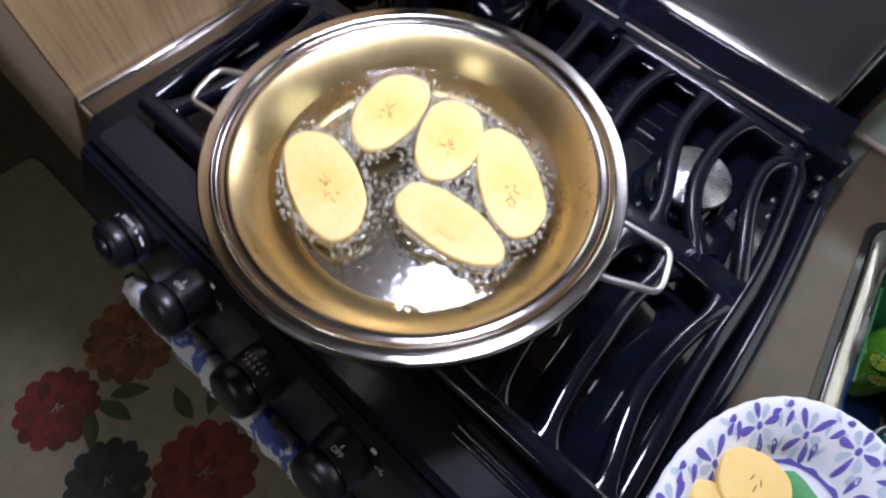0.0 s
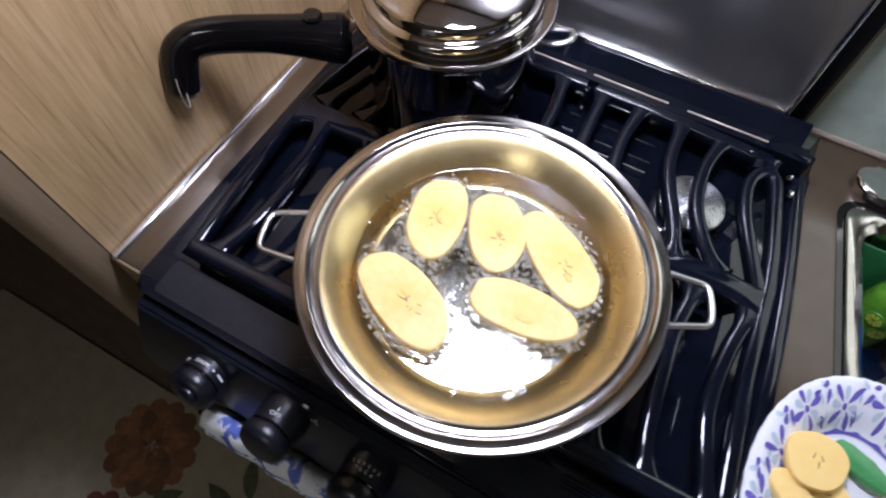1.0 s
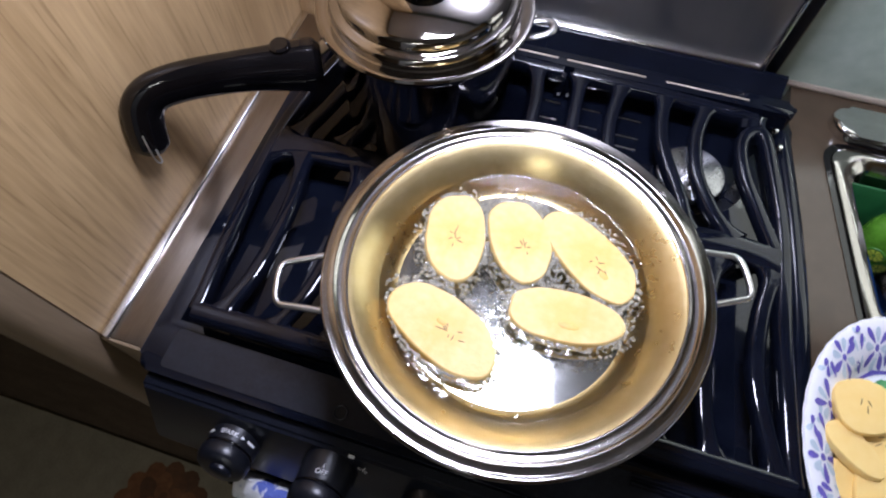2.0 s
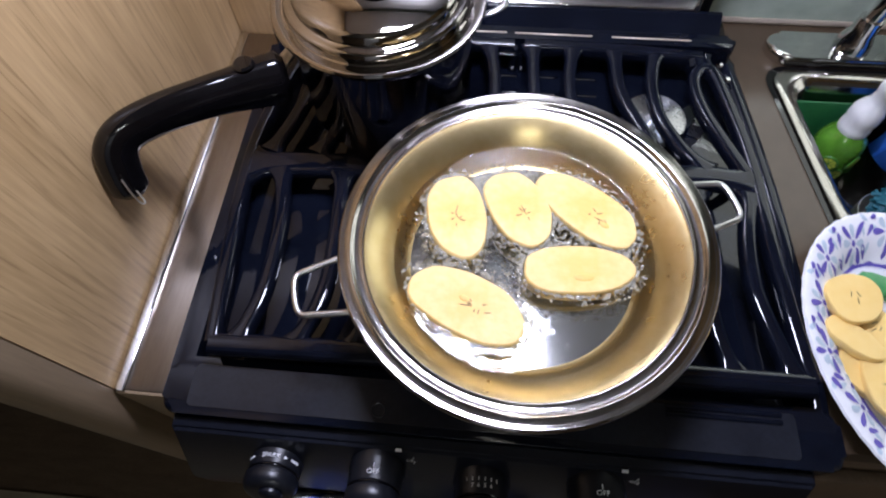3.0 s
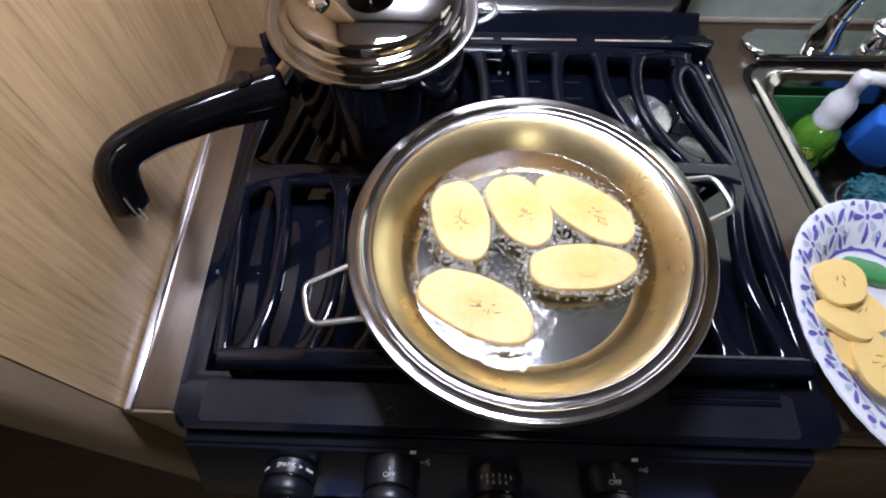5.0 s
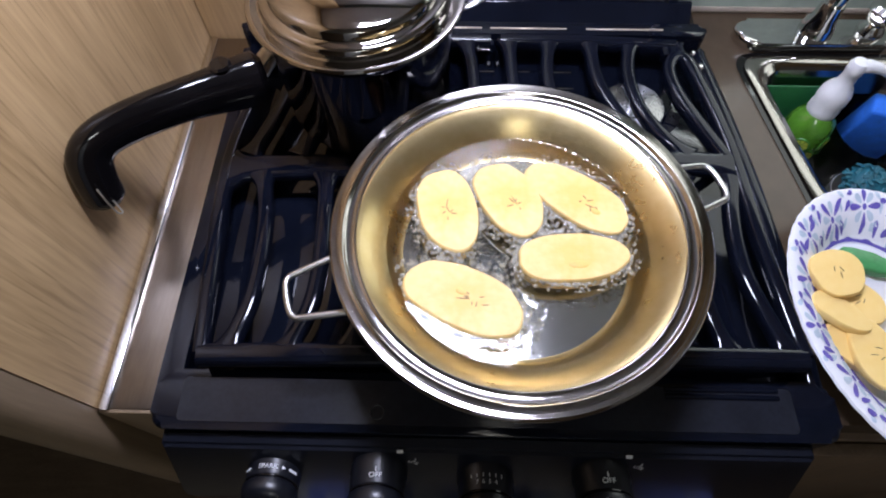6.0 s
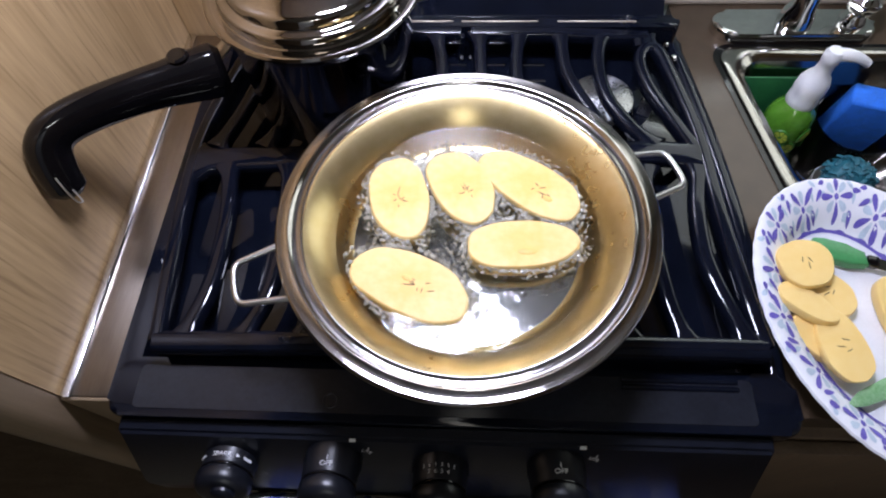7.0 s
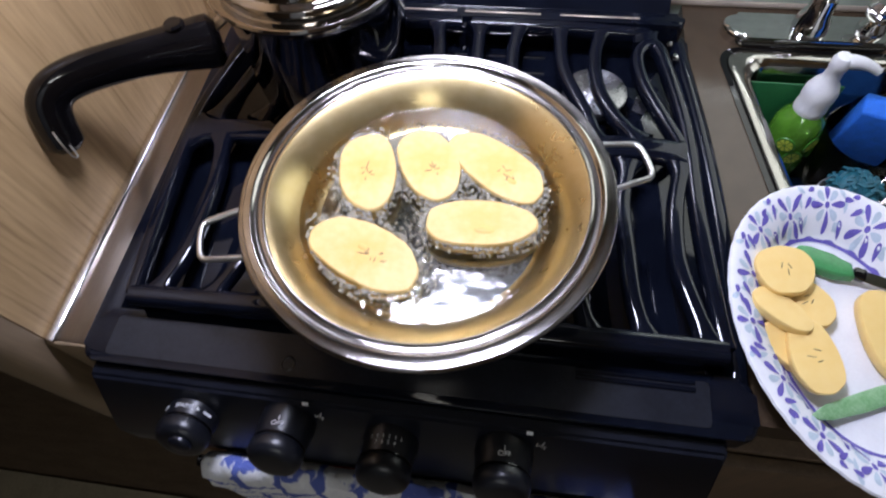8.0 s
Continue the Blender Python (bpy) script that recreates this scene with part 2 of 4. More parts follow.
def link_mesh(name, me, material, parent=None, label="", smooth=True):
    me.materials.append(material)
    if smooth:
        for f in me.polygons:
            f.use_smooth = True
        me.set_sharp_from_angle(angle=radians(38))
    ob = new(name, me)
    AT[ob] = Vector((0, 0, 0))
    if parent:
        at = AT[parent]
        me.transform(Matrix.Translation(-at))
        ob.parent = parent
        AT[ob] = at
    return tagged(ob, label)


def part(name, bm, material, parent=None, label="", smooth=True):
    me = bpy.data.meshes.new(name)
    bmesh.ops.recalc_face_normals(bm, faces=bm.faces)
    bm.to_mesh(me)
    bm.free()
    return link_mesh(name, me, material, parent, label, smooth)


def box(x0, x1, y0, y1, z0, z1, bevel=0.0, seg=2, bm=None):
    own = bmesh.new()
    bmesh.ops.create_cube(own, size=1, matrix=Matrix.Translation(((x0 + x1) / 2, (y0 + y1) / 2, (z0 + z1) / 2)) @ Matrix.Diagonal((x1 - x0, y1 - y0, z1 - z0, 1)))
    if bevel:
        bmesh.ops.bevel(own, geom=own.edges[:], offset=bevel, segments=seg, affect="EDGES", profile=0.5)
    return own if bm is None else join(bm, own)


def join(bm, other, m=None):
    me = bpy.data.meshes.new("tmp")
    other.to_mesh(me)
    other.free()
    if m is not None:
        me.transform(m)
    bm.from_mesh(me)
    bpy.data.meshes.remove(me)
    return bm


def turned(bm, m):
    bmesh.ops.transform(bm, matrix=m, verts=bm.verts)
    return bm


def revolve(profile, seg=64, centre=(0, 0, 0), wobble=None):
    """A lathe shape from (radius, height) pairs; radius 0 closes an end."""
    bm = bmesh.new()
    rings = []
    for r, z in profile:
        if r < 1e-6:
            rings.append([bm.verts.new((centre[0], centre[1], centre[2] + z))])
        else:
            ring = []
            for i in range(seg):
                a = 2 * math.pi * i / seg
                k = r if wobble is None else r * wobble(a, z)
                ring.append(bm.verts.new((centre[0] + k * math.cos(a), centre[1] + k * math.sin(a), centre[2] + z)))
            rings.append(ring)
    for a, b in zip(rings, rings[1:]):
        for i in range(seg):
            j = (i + 1) % seg
            if len(a) == 1 and len(b) > 1:
                bm.faces.new((a[0], b[i], b[j]))
            elif len(b) == 1 and len(a) > 1:
                bm.faces.new((a[i], b[0], a[j]))
            elif len(a) > 1:
                bm.faces.new((a[i], a[j], b[j], b[i]))
    return bm


def glide(points, n):
    """Catmull-Rom points through the given ones."""
    p = [Vector(q) for q in points]
    p = [p[0] * 2 - p[1]] + p + [p[-1] * 2 - p[-2]]
    out = []
    for i in range(1, len(p) - 2):
        for k in range(n):
            t = k / n
            a, b, c, d = p[i - 1], p[i], p[i + 1], p[i + 2]
            out.append(0.5 * ((2 * b) + (c - a) * t + (2 * a - 5 * b + 4 * c - d) * t * t + (3 * b - a - 3 * c + d) * t ** 3))
    return out + [p[-2]]


def sweep(points, rx, ry=None, seg=8, smooth=6, square=1.0, closed_ends=True, sizes=None, up=(0, 0, 1)):
    """A tube along points: half-width rx across, half-height ry; square below 1 gives a boxier section."""
    ry = ry or rx
    path = glide(points, smooth) if smooth > 1 else [Vector(p) for p in points]
    bm = bmesh.new()
    rings = []
    for i, p in enumerate(path):
        d = (path[min(i + 1, len(path) - 1)] - path[max(i - 1, 0)]).normalized()
        side = d.cross(Vector(up))
        side = side.normalized() if side.length > 1e-4 else Vector((1, 0, 0))
        top = side.cross(d).normalized()
        k = 1.0
        if sizes:
            u = i / (len(path) - 1) * (len(sizes) - 1)
            j = min(int(u), len(sizes) - 2)
            k = sizes[j] + (sizes[j + 1] - sizes[j]) * (u - j)
        ring = []
        for s in range(seg):
            a = 2 * math.pi * (s + 0.5) / seg
            c, q = math.cos(a), math.sin(a)
            c, q = math.copysign(abs(c) ** square, c), math.copysign(abs(q) ** square, q)
            ring.append(bm.verts.new(p + side * (c * rx * k) + top * (q * ry * k)))
        rings.append(ring)
    for a, b in zip(rings, rings[1:]):
        for s in range(seg):
            j = (s + 1) % seg
            bm.faces.new((a[s], a[j], b[j], b[s]))
    if closed_ends:
        bm.faces.new(rings[0][::-1])
        bm.faces.new(rings[-1])
    return bm


def slab(outline, z0, z1, bevel=0.0, seg=2):
    """An upright prism of an outline of (x, y)."""
    bm = bmesh.new()
    low = [bm.verts.new((x, y, z0)) for x, y in outline]
    high = [bm.verts.new((x, y, z1)) for x, y in outline]
    bm.faces.new(low[::-1])
    top = bm.faces.new(high)
    n = len(outline)
    for i in range(n):
        j = (i + 1) % n
        bm.faces.new((low[i], low[j], high[j], high[i]))
    if bevel:
        bmesh.ops.bevel(bm, geom=list(top.edges), offset=bevel, segments=seg, affect="EDGES", profile=0.5)
    return bm


def rounded(x0, x1, y0, y1, r, n=5):
    pts = []
    for cx, cy, a0 in ((x1 - r, y0 + r, -90), (x1 - r, y1 - r, 0), (x0 + r, y1 - r, 90), (x0 + r, y0 + r, 180)):
        for k in range(n + 1):
            a = radians(a0 + 90 * k / n)
            pts.append((cx + r * math.cos(a), cy + r * math.sin(a)))
    return pts


def letters(name, text, size, m, parent, material=None):
    """Printed words lying in the plane of m (x along the line, y up)."""
    cu = bpy.data.curves.new(name, "FONT")
    cu.body, cu.size, cu.align_x, cu.align_y, cu.extrude = text, size, "CENTER", "CENTER", 0.0002
    tmp = bpy.data.objects.new("tmp", cu)
    scene.collection.objects.link(tmp)
    bpy.context.view_layer.update()
    me = bpy.data.meshes.new_from_object(tmp.evaluated_get(bpy.context.evaluated_depsgraph_get()))
    bpy.data.objects.remove(tmp)
    me.transform(m)
    me.materials.clear()
    return link_mesh(name, me, material or M_LABEL, parent, smooth=False)


def solid(name, bm, material, label="", category="", group="", kind="", smooth=True):
    ob = part(name, bm, material, None, label, smooth)
    return tagged(ob, label, category, group, kind)


# ---- the room ----
FLOOR_X0, FLOOR_X1, FLOOR_Y0, FLOOR_Y1 = -1.7, 1.6, -1.9, 0.47
solid("floor", box(FLOOR_X0, FLOOR_X1, FLOOR_Y0, FLOOR_Y1, -0.05, 0.0), M_FLOOR, "dark brown wood-look vinyl floor in shade", "floor", kind="structure")
solid("ceiling", box(FLOOR_X0, FLOOR_X1, FLOOR_Y0, FLOOR_Y1, 2.06, 2.10), M_PLAIN, "plain cream ceiling panel", "ceiling", kind="structure")
WX0, WX1, WZ0, WZ1 = 0.275, 0.95, 1.04, 1.45
bm = bmesh.new()
for x0, x1, z0, z1 in ((FLOOR_X0, WX0, 0.0, 2.06), (WX1, FLOOR_X1, 0.0, 2.06), (WX0, WX1, 0.0, WZ0), (WX0, WX1, WZ1, 2.06)):
    box(x0, x1, 0.435, FLOOR_Y1, z0, z1, 0.0, 2, bm)
bmesh.ops.remove_doubles(bm, verts=bm.verts, dist=1e-5)
solid("wall_back", bm, M_TILE, "glossy green-grey wall panel behind the sink", "wall", kind="structure", smooth=False)
window = thing("window_1", (0.66, 0.45, WZ0), "small window over the sink with pale green daylight", "window", kind="structure")
for x0, x1, z0, z1 in ((WX0, WX1, WZ0, WZ0 + 0.015), (WX0, WX1, WZ1 - 0.015, WZ1), (WX0, WX0 + 0.015, WZ0 + 0.016, WZ1 - 0.016), (WX1 - 0.015, WX1, WZ0 + 0.016, WZ1 - 0.016), (0.653, 0.667, WZ0 + 0.016, WZ1 - 0.016)):
    part("window_frame", box(x0 + 0.001, x1 - 0.001, 0.445, 0.465, z0 + 0.001, z1 - 0.001, 0.002), M_BAKELITE, window)
for x0, x1 in ((WX0 + 0.016, 0.652), (0.668, WX1 - 0.016)):
    pane = part("pane", box(x0, x1, 0.453, 0.456, WZ0 + 0.016, WZ1 - 0.016), M_CLEAR, window)
solid("backdrop", box(WX0 - 0.3, WX1 + 0.3, 0.62, 0.625, WZ0 - 0.3, WZ1 + 0.3), M_OUTSIDE, "pale green blurred outdoors beyond the window", "backdrop", kind="structure")
solid("wall_front", box(FLOOR_X0, FLOOR_X1, FLOOR_Y0 - 0.04, FLOOR_Y0, 0.0, 2.06), M_CABINET, "dark wood cabin wall across the aisle", "wall", kind="structure")
# unseen door, added so the pan's back wall mirrors something pale
door = thing("reflector_door", (-0.2, FLOOR_Y0, 0.0), "plain white door added across the aisle for the pan to reflect", "door", kind="structure")
part("door_leaf", box(-0.5, 0.12, FLOOR_Y0 + 0.002, FLOOR_Y0 + 0.04, 0.01, 2.03, 0.003), M_WHITE, door)
for x0, x1, z0, z1 in ((-0.55, -0.502, 0.0, 2.055), (0.122, 0.17, 0.0, 2.055)):
    part("door_frame", box(x0, x1, FLOOR_Y0 + 0.002, FLOOR_Y0 + 0.05, z0, z1, 0.003), M_CABINET, door)
part("door_handle", sweep([(0.07, FLOOR_Y0 + 0.041, 1.0), (0.07, FLOOR_Y0 + 0.08, 1.0), (0.0, FLOOR_Y0 + 0.085, 1.0)], 0.008, 0.008, 10, 4), M_CHROME, door)
solid("wall_right", box(FLOOR_X1, FLOOR_X1 + 0.04, FLOOR_Y0, FLOOR_Y1, 0.0, 2.06), M_PLAIN, "cream cabin end wall", "wall", kind="structure")
solid("wall_far_left", box(FLOOR_X0 - 0.04, FLOOR_X0, FLOOR_Y0, FLOOR_Y1, 0.0, 2.06), M_CABINET, "dark wood cabin end wall", "wall", kind="structure")

WALL_X = -0.384
wall = solid("wall_left", box(WALL_X - 0.05, WALL_X, -0.118, 0.434, 0.0, 2.058, 0.0), M_OAK, "light oak laminate partition with vertical grain beside the cooker", "wall", kind="structure")
pts = [(WALL_X, -0.1195)] + [(WALL_X - 0.025 + 0.025 * math.cos(radians(-a)), -0.1195 - 0.018 + 0.018 * math.sin(radians(-a)) + 0.0) for a in range(0, 181, 15)] + [(WALL_X - 0.05, -0.1195)]
part("return_panel", box(WALL_X + 0.001, -0.272, 0.3735, 0.4335, 0.0, 2.057, 0.001), M_OAK, wall, "narrow oak return in the back corner")
part("edge_strip", slab(pts, 0.0, 2.057), M_OAK_SHADED, wall, "rounded oak end strip, darkened in colour for shade")

# filler strip between partition and cooker
strip = solid("filler_strip", box(WALL_X + 0.001, -0.323, -0.118, 0.372, 0.862, 0.899, 0.0015), M_TRIM, "satin steel filler strip between oak wall and cooker", "trim", kind="structure")
part("bright_edge", sweep([(WALL_X + 0.0070, -0.120, 0.8985), (WALL_X + 0.0070, 0.371, 0.8985)], 0.0058, 0.0045, seg=20, smooth=1, square=0.55), M_CHROME, strip, "polished edge moulding")
part("front_face", box(WALL_X + 0.002, -0.324, -0.122, -0.1185, 0.05, 0.8985, 0.001), M_OAK_SHADED, strip)

# ---- cooker ----
SX0, SX1 = -0.320, 0.266
cooker = thing("cooker", (-0.027, 0.1, 0.0), "black enamel gas cooker with three burners beside an oak wall", "cooker")
part("oven_body", box(SX0 + 0.004, SX1 - 0.004, -0.130, 0.36, 0.03, 0.898, 0.004), M_PANEL, cooker)
part("cooktop", slab(rounded(SX0, SX1, -0.139, 0.362, 0.016), 0.898, 0.910, 0.003), M_ENAMEL, cooker, "glossy black enamel tray")
rail = slab(rounded(SX0 + 0.001, SX0 + 0.022, -0.108, 0.330, 0.008), 0.909, 0.928, 0.007, 4)
part("side_rail", rail, M_ENAMEL, cooker)
part("side_rail", sweep([(0.2765, -0.104, 0.912), (0.2785, 0.0, 0.912), (0.2755, 0.10, 0.912), (0.2670, 0.20, 0.912), (0.2500, 0.330, 0.912)], 0.0118, 0.0135, 24, 6), M_ENAMEL, cooker)
part("front_deck", slab(rounded(SX0 + 0.0015, SX1 + 0.022, -0.140, -0.087, 0.014), 0.9015, 0.9285, 0.006, 4), M_ENAMEL, cooker)
# greyer, duller strip along the front deck
part("grey_band", slab(rounded(SX0 + 0.026, SX1 - 0.016, -0.133, -0.094, 0.004), 0.9275, 0.9292, 0.0005, 1), M_DECK, cooker, "duller grey band along the front")
for y in (-0.0960, -0.1025):
    part("deck_ridge", sweep([(0.138, y, 0.9292), (0.238, y, 0.9288)], 0.0026, 0.0026, 16, 1), M_ENAMEL, cooker)
part("round_mark", revolve([(0.0052, 0.0), (0.0062, 0.0006), (0.0070, 0.0)], 28, (-0.117, -0.122, 0.9292)), M_PANEL, cooker, "faint round mark")
part("back_rail", slab(rounded(SX0 + 0.001, 0.252, 0.331, 0.352, 0.008), 0.905, 0.948, 0.006, 3), M_ENAMEL, cooker)
bm = bmesh.new()
prof = [(0.352, 0.905), (0.352, 0.944), (0.366, 0.956), (0.371, 0.962), (0.376, 0.962), (0.376, 0.905)]
vs = [[bm.verts.new((x, y, z)) for y, z in prof] for x in (-0.270, 0.235)]
for i in range(len(prof)):
    j = (i + 1) % len(prof)
    bm.faces.new((vs[0][i], vs[0][j], vs[1][j], vs[1][i]))
bm.faces.new(vs[0])
bm.faces.new(vs[1][::-1])
part("backguard", bm, M_ENAMEL, cooker)
for x0, x1 in ((-0.30, -0.2), (-0.09, -0.022), (-0.012, 0.082), (0.105, 0.2)):
    part("vent_slot", box(x0, x1, 0.3392, 0.3420, 0.947, 0.9490, 0.0008, 1), M_SLOT, cooker, "light slot in the back rail")
for x, y in ((0.2375, 0.322), (0.243, 0.298)):
    part("screw", revolve([(0.0, 0.006), (0.003, 0.0055), (0.0045, 0.003), (0.005, 0)], 14, (x, y, 0.9275)), M_CHROME, cooker, "small bright screw")
# chrome lines in place of the hood lamp's reflections in the flat tray
for y in (0.262, 0.279, 0.306):
    for x0, x1 in ((-0.035, -0.006), (0.016, 0.046), (0.066, 0.092)):
        part("tray_glint", sweep([(x0, y, 0.9108), (x1, y, 0.9108)], 0.0013, 0.0012, 8, 1), M_CHROME, cooker, "thin bright line standing for a lamp reflection in the tray")


def burner(x, y, r, shiny):
    part("burner_base", revolve([(0, 0.912), (r * 1.15, 0.912), (r * 1.1, 0.921), (r * 0.9, 0.924), (0, 0.924)], 40, (x, y, 0)), M_ENAMEL, cooker)
    body = part("burner_head", revolve([(r * 0.82, 0.923), (r * 0.86, 0.934), (r * 0.7, 0.936), (0, 0.936)], 40, (x, y, 0)), M_ALU, cooker, "ported aluminium burner head")
    part("burner_cap", revolve([(0, 0.946), (r * 0.2, 0.9455), (r * 0.8, 0.944), (r * 0.97, 0.942), (r, 0.939), (r * 0.97, 0.9365), (0, 0.936)], 48, (x, y, 0)), M_ALU if shiny else M_ENAMEL, cooker, "round silver burner cap" if shiny else "")


burner(0.149, 0.224, 0.036, True)
burner(-0.150, 0.215, 0.036, True)
burner(0.0, 0.0, 0.045, False)
part("igniter", slab([(0.196, 0.228), (0.209, 0.222), (0.214, 0.236), (0.201, 0.242)], 0.911, 0.93, 0.001), M_ALU, cooker, "pale spark igniter")

# control panel, sloping down from the deck
bm = bmesh.new()
prof = [(-0.1385, 0.919), (-0.152, 0.9165), (-0.186, 0.846), (-0.186, 0.80), (-0.131, 0.80), (-0.131, 0.905)]
vs = [[bm.verts.new((x, y, z)) for y, z in prof] for x in (SX0 + 0.012, SX1 - 0.001)]
for i in range(len(prof)):
    j = (i + 1) % len(prof)
    bm.faces.new((vs[0][i], vs[0][j], vs[1][j], vs[1][i]))
bm.faces.new(vs[0])
bm.faces.new(vs[1][::-1])
bmesh.ops.bevel(bm, geom=bm.edges[:], offset=0.003, segments=2, affect="EDGES")
part("control_panel", bm, M_PANEL, cooker)

AX = Matrix.Rotation(radians(90 - 22), 4, "X")


def bent_letters(text, size, m, radius, parent):
    """Printed words wrapped round a barrel of the given radius, their tops towards its base."""
    ob = letters("printed_word", text, size, Matrix.Identity(4), None)
    for v in ob.data.vertices:
        a = v.co.x / radius
        v.co = m @ Vector(((radius + v.co.z) * math.sin(a), (radius + v.co.z) * math.cos(a), 0.0075 - v.co.y))
    ob.data.transform(Matrix.Translation(-AT[parent]))
    ob.parent = parent


def knob(x, y, z, label):
    """A knob with a printed band, a step and a rounded front grip."""
    m = Matrix.Translation((x, y, z)) @ AX
    band = [(0.0, -0.016), (0.0258, -0.016), (0.0258, -0.002), (0.0245, 0.0), (0.0241, 0.0130), (0.0236, 0.0138), (0.0224, 0.0144), (0.0222, 0.0152), (0.0232, 0.0162), (0.0246, 0.0176), (0.0250, 0.0210), (0.0244, 0.0265), (0.0224, 0.0305), (0.0190, 0.0325), (0.0130, 0.0333), (0.0, 0.0335)]
    k = part("control_knob", turned(revolve(band, 48), m), M_KNOB, cooker, "round black control knob")
    part("step_ring", turned(revolve([(0.0228, 0.0140), (0.0240, 0.0146), (0.0240, 0.0153), (0.0230, 0.0160)], 48), m), M_BAKELITE, k)
    if label:
        bent_letters(label, 0.0066, m, 0.0247, k)
        part("pointer", turned(box(-0.0004, 0.0004, 0.0241, 0.0250, -0.0005, 0.0038), m), M_LABEL, k)
    return k


KNOBS = ((-0.116, "OFF"), (0.083, "OFF"))
for x, word in KNOBS:
    k = knob(x, -0.1750, 0.8945, word)
    q = Matrix.Translation((x + 0.020, -0.1530, 0.9175)) @ Matrix.Rotation(radians(40), 4, "X")
    part("index_mark", turned(box(-0.0028, 0.0028, -0.0016, 0.0016, 0, 0.0006), q), M_LABEL, cooker, "small white index mark")
    q = Matrix.Translation((x + 0.031, -0.1600, 0.9035)) @ Matrix.Rotation(radians(62), 4, "X") @ Matrix.Rotation(radians(-25), 4, "Z")
    letters("printed_word", "LITE", 0.0050, q, k)
    part("print_tick", turned(box(-0.0004, 0.0004, 0.003, 0.0065, 0.0, 0.0006), q), M_LABEL, cooker)
oven_knob = knob(-0.020, -0.1770, 0.8850, "")
for i, s in enumerate(("", "7", "6", "5", "4", "")):
    a = radians(-33 + 13 * i)
    q = Matrix.Translation((-0.020, -0.1770, 0.8850)) @ AX @ Matrix.Rotation(-a, 4, "Z")
    part("print_tick", turned(box(-0.0004, 0.0004, 0.0241, 0.0250, -0.0005, 0.0030), q), M_LABEL, oven_knob)
    if s:
        bent_letters(s, 0.0055, q, 0.0247, oven_knob)
sp = knob(-0.213, -0.1680, 0.8800, "")
part("push_button", turned(revolve([(0.0, 0.0365), (0.0085, 0.0360), (0.0105, 0.0345), (0.0110, 0.0320)], 32), Matrix.Translation((-0.2085, -0.1680, 0.8855)) @ AX), M_PANEL, sp, "round grey push button")
ring = Matrix.Translation((-0.213, -0.1680, 0.8800)) @ AX
bent_letters("SPARK", 0.0062, ring, 0.0247, sp)
for a, shape in ((-52, ((-0.0035, -0.0011), (0.0025, -0.0011), (0.0025, 0.0011), (-0.0035, 0.0011))), (-42, ((-0.0018, -0.0018), (0.0018, 0.0), (-0.0018, 0.0018))),
                 (33, ((-0.0018, -0.0018), (0.0018, 0.0), (-0.0018, 0.0018))), (55, ((-0.0045, -0.0012), (0.0045, -0.0012), (0.0045, 0.0012), (-0.0045, 0.0012)))):
    mark = slab(shape, 0.0, 0.0005)
    part("print_mark", turned(mark, ring @ Matrix.Rotation(radians(-a), 4, "Z") @ Matrix.Translation((0, 0.0246, 0.0075)) @ Matrix.Rotation(radians(-90), 4, "X")), M_LABEL, sp, smooth=False)

# oven door with its bar
door = part("oven_door", box(SX0 + 0.012, SX1 - 0.012, -0.168, -0.139, 0.22, 0.797, 0.006), M_ENAMEL, cooker)
part("door_bar", sweep([(-0.226, -0.2010, 0.814), (SX1 - 0.05, -0.2010, 0.814)], 0.0062, 0.0062, 12, 1), M_BAKELITE, door)
for x in (-0.212, SX1 - 0.06):
    part("bar_bracket", sweep([(x, -0.166, 0.770), (x, -0.188, 0.776), (x, -0.199, 0.797), (x, -0.2010, 0.814)], 0.006, 0.005, 10, 5), M_BAKELITE, door)
part("drawer_front", box(SX0 + 0.012, SX1 - 0.012, -0.166, -0.139, 0.05, 0.212, 0.005), M_ENAMEL, cooker)


# ---- grates ----
def bar(g, points, rx=0.0080, ry=0.0080):
    """A cast bar whose ends flare into the frame as rounded fillets."""
    bm = sweep(points, rx, ry, 20, 6, 0.64)
    for p, q in ((points[0], points[1]), (points[-1], points[-2])):
        p, q = Vector(p), Vector(q)
        d = (q - p).normalized()
        side = Vector((-d.y, d.x, 0)).normalized()
        for v in bm.verts:
            along = (v.co - p).dot(d)
            if (v.co - p).length < 0.036 and along < 0.020:
                k = 1 - max(along, 0) / 0.020
                v.co += side * ((v.co - p).dot(side) * 1.1 * k * k)
    part("bar", bm, M_GRATE, g)


def grate(name, x0, frame_pts, bars, mids, front, back):
    g = thing(name, (x0, 0.1, 0.91), "glossy black cast grate with wavy bars on the cooker", "grate", "grates on the cooker")
    part("side_bar", sweep(frame_pts, 0.0075, 0.0085, 20, 6, 0.64), M_GRATE, g)
    part("front_bar", sweep(front, 0.0105, 0.0090, 20, 2, 0.64), M_GRATE, g)
    part("back_bar", sweep(back, 0.0080, 0.0090, 20, 2, 0.64), M_GRATE, g)
    for p in mids:
        bar(g, p, 0.0145, 0.0082)
    for p in bars:
        bar(g, p)
    for p in (frame_pts[0], frame_pts[-1], front[0], back[0]):
        part("foot", box(p[0] - 0.005, p[0] + 0.005, p[1] - 0.005, p[1] + 0.005, 0.909, p[2], 0.002), M_GRATE, g)
    return g


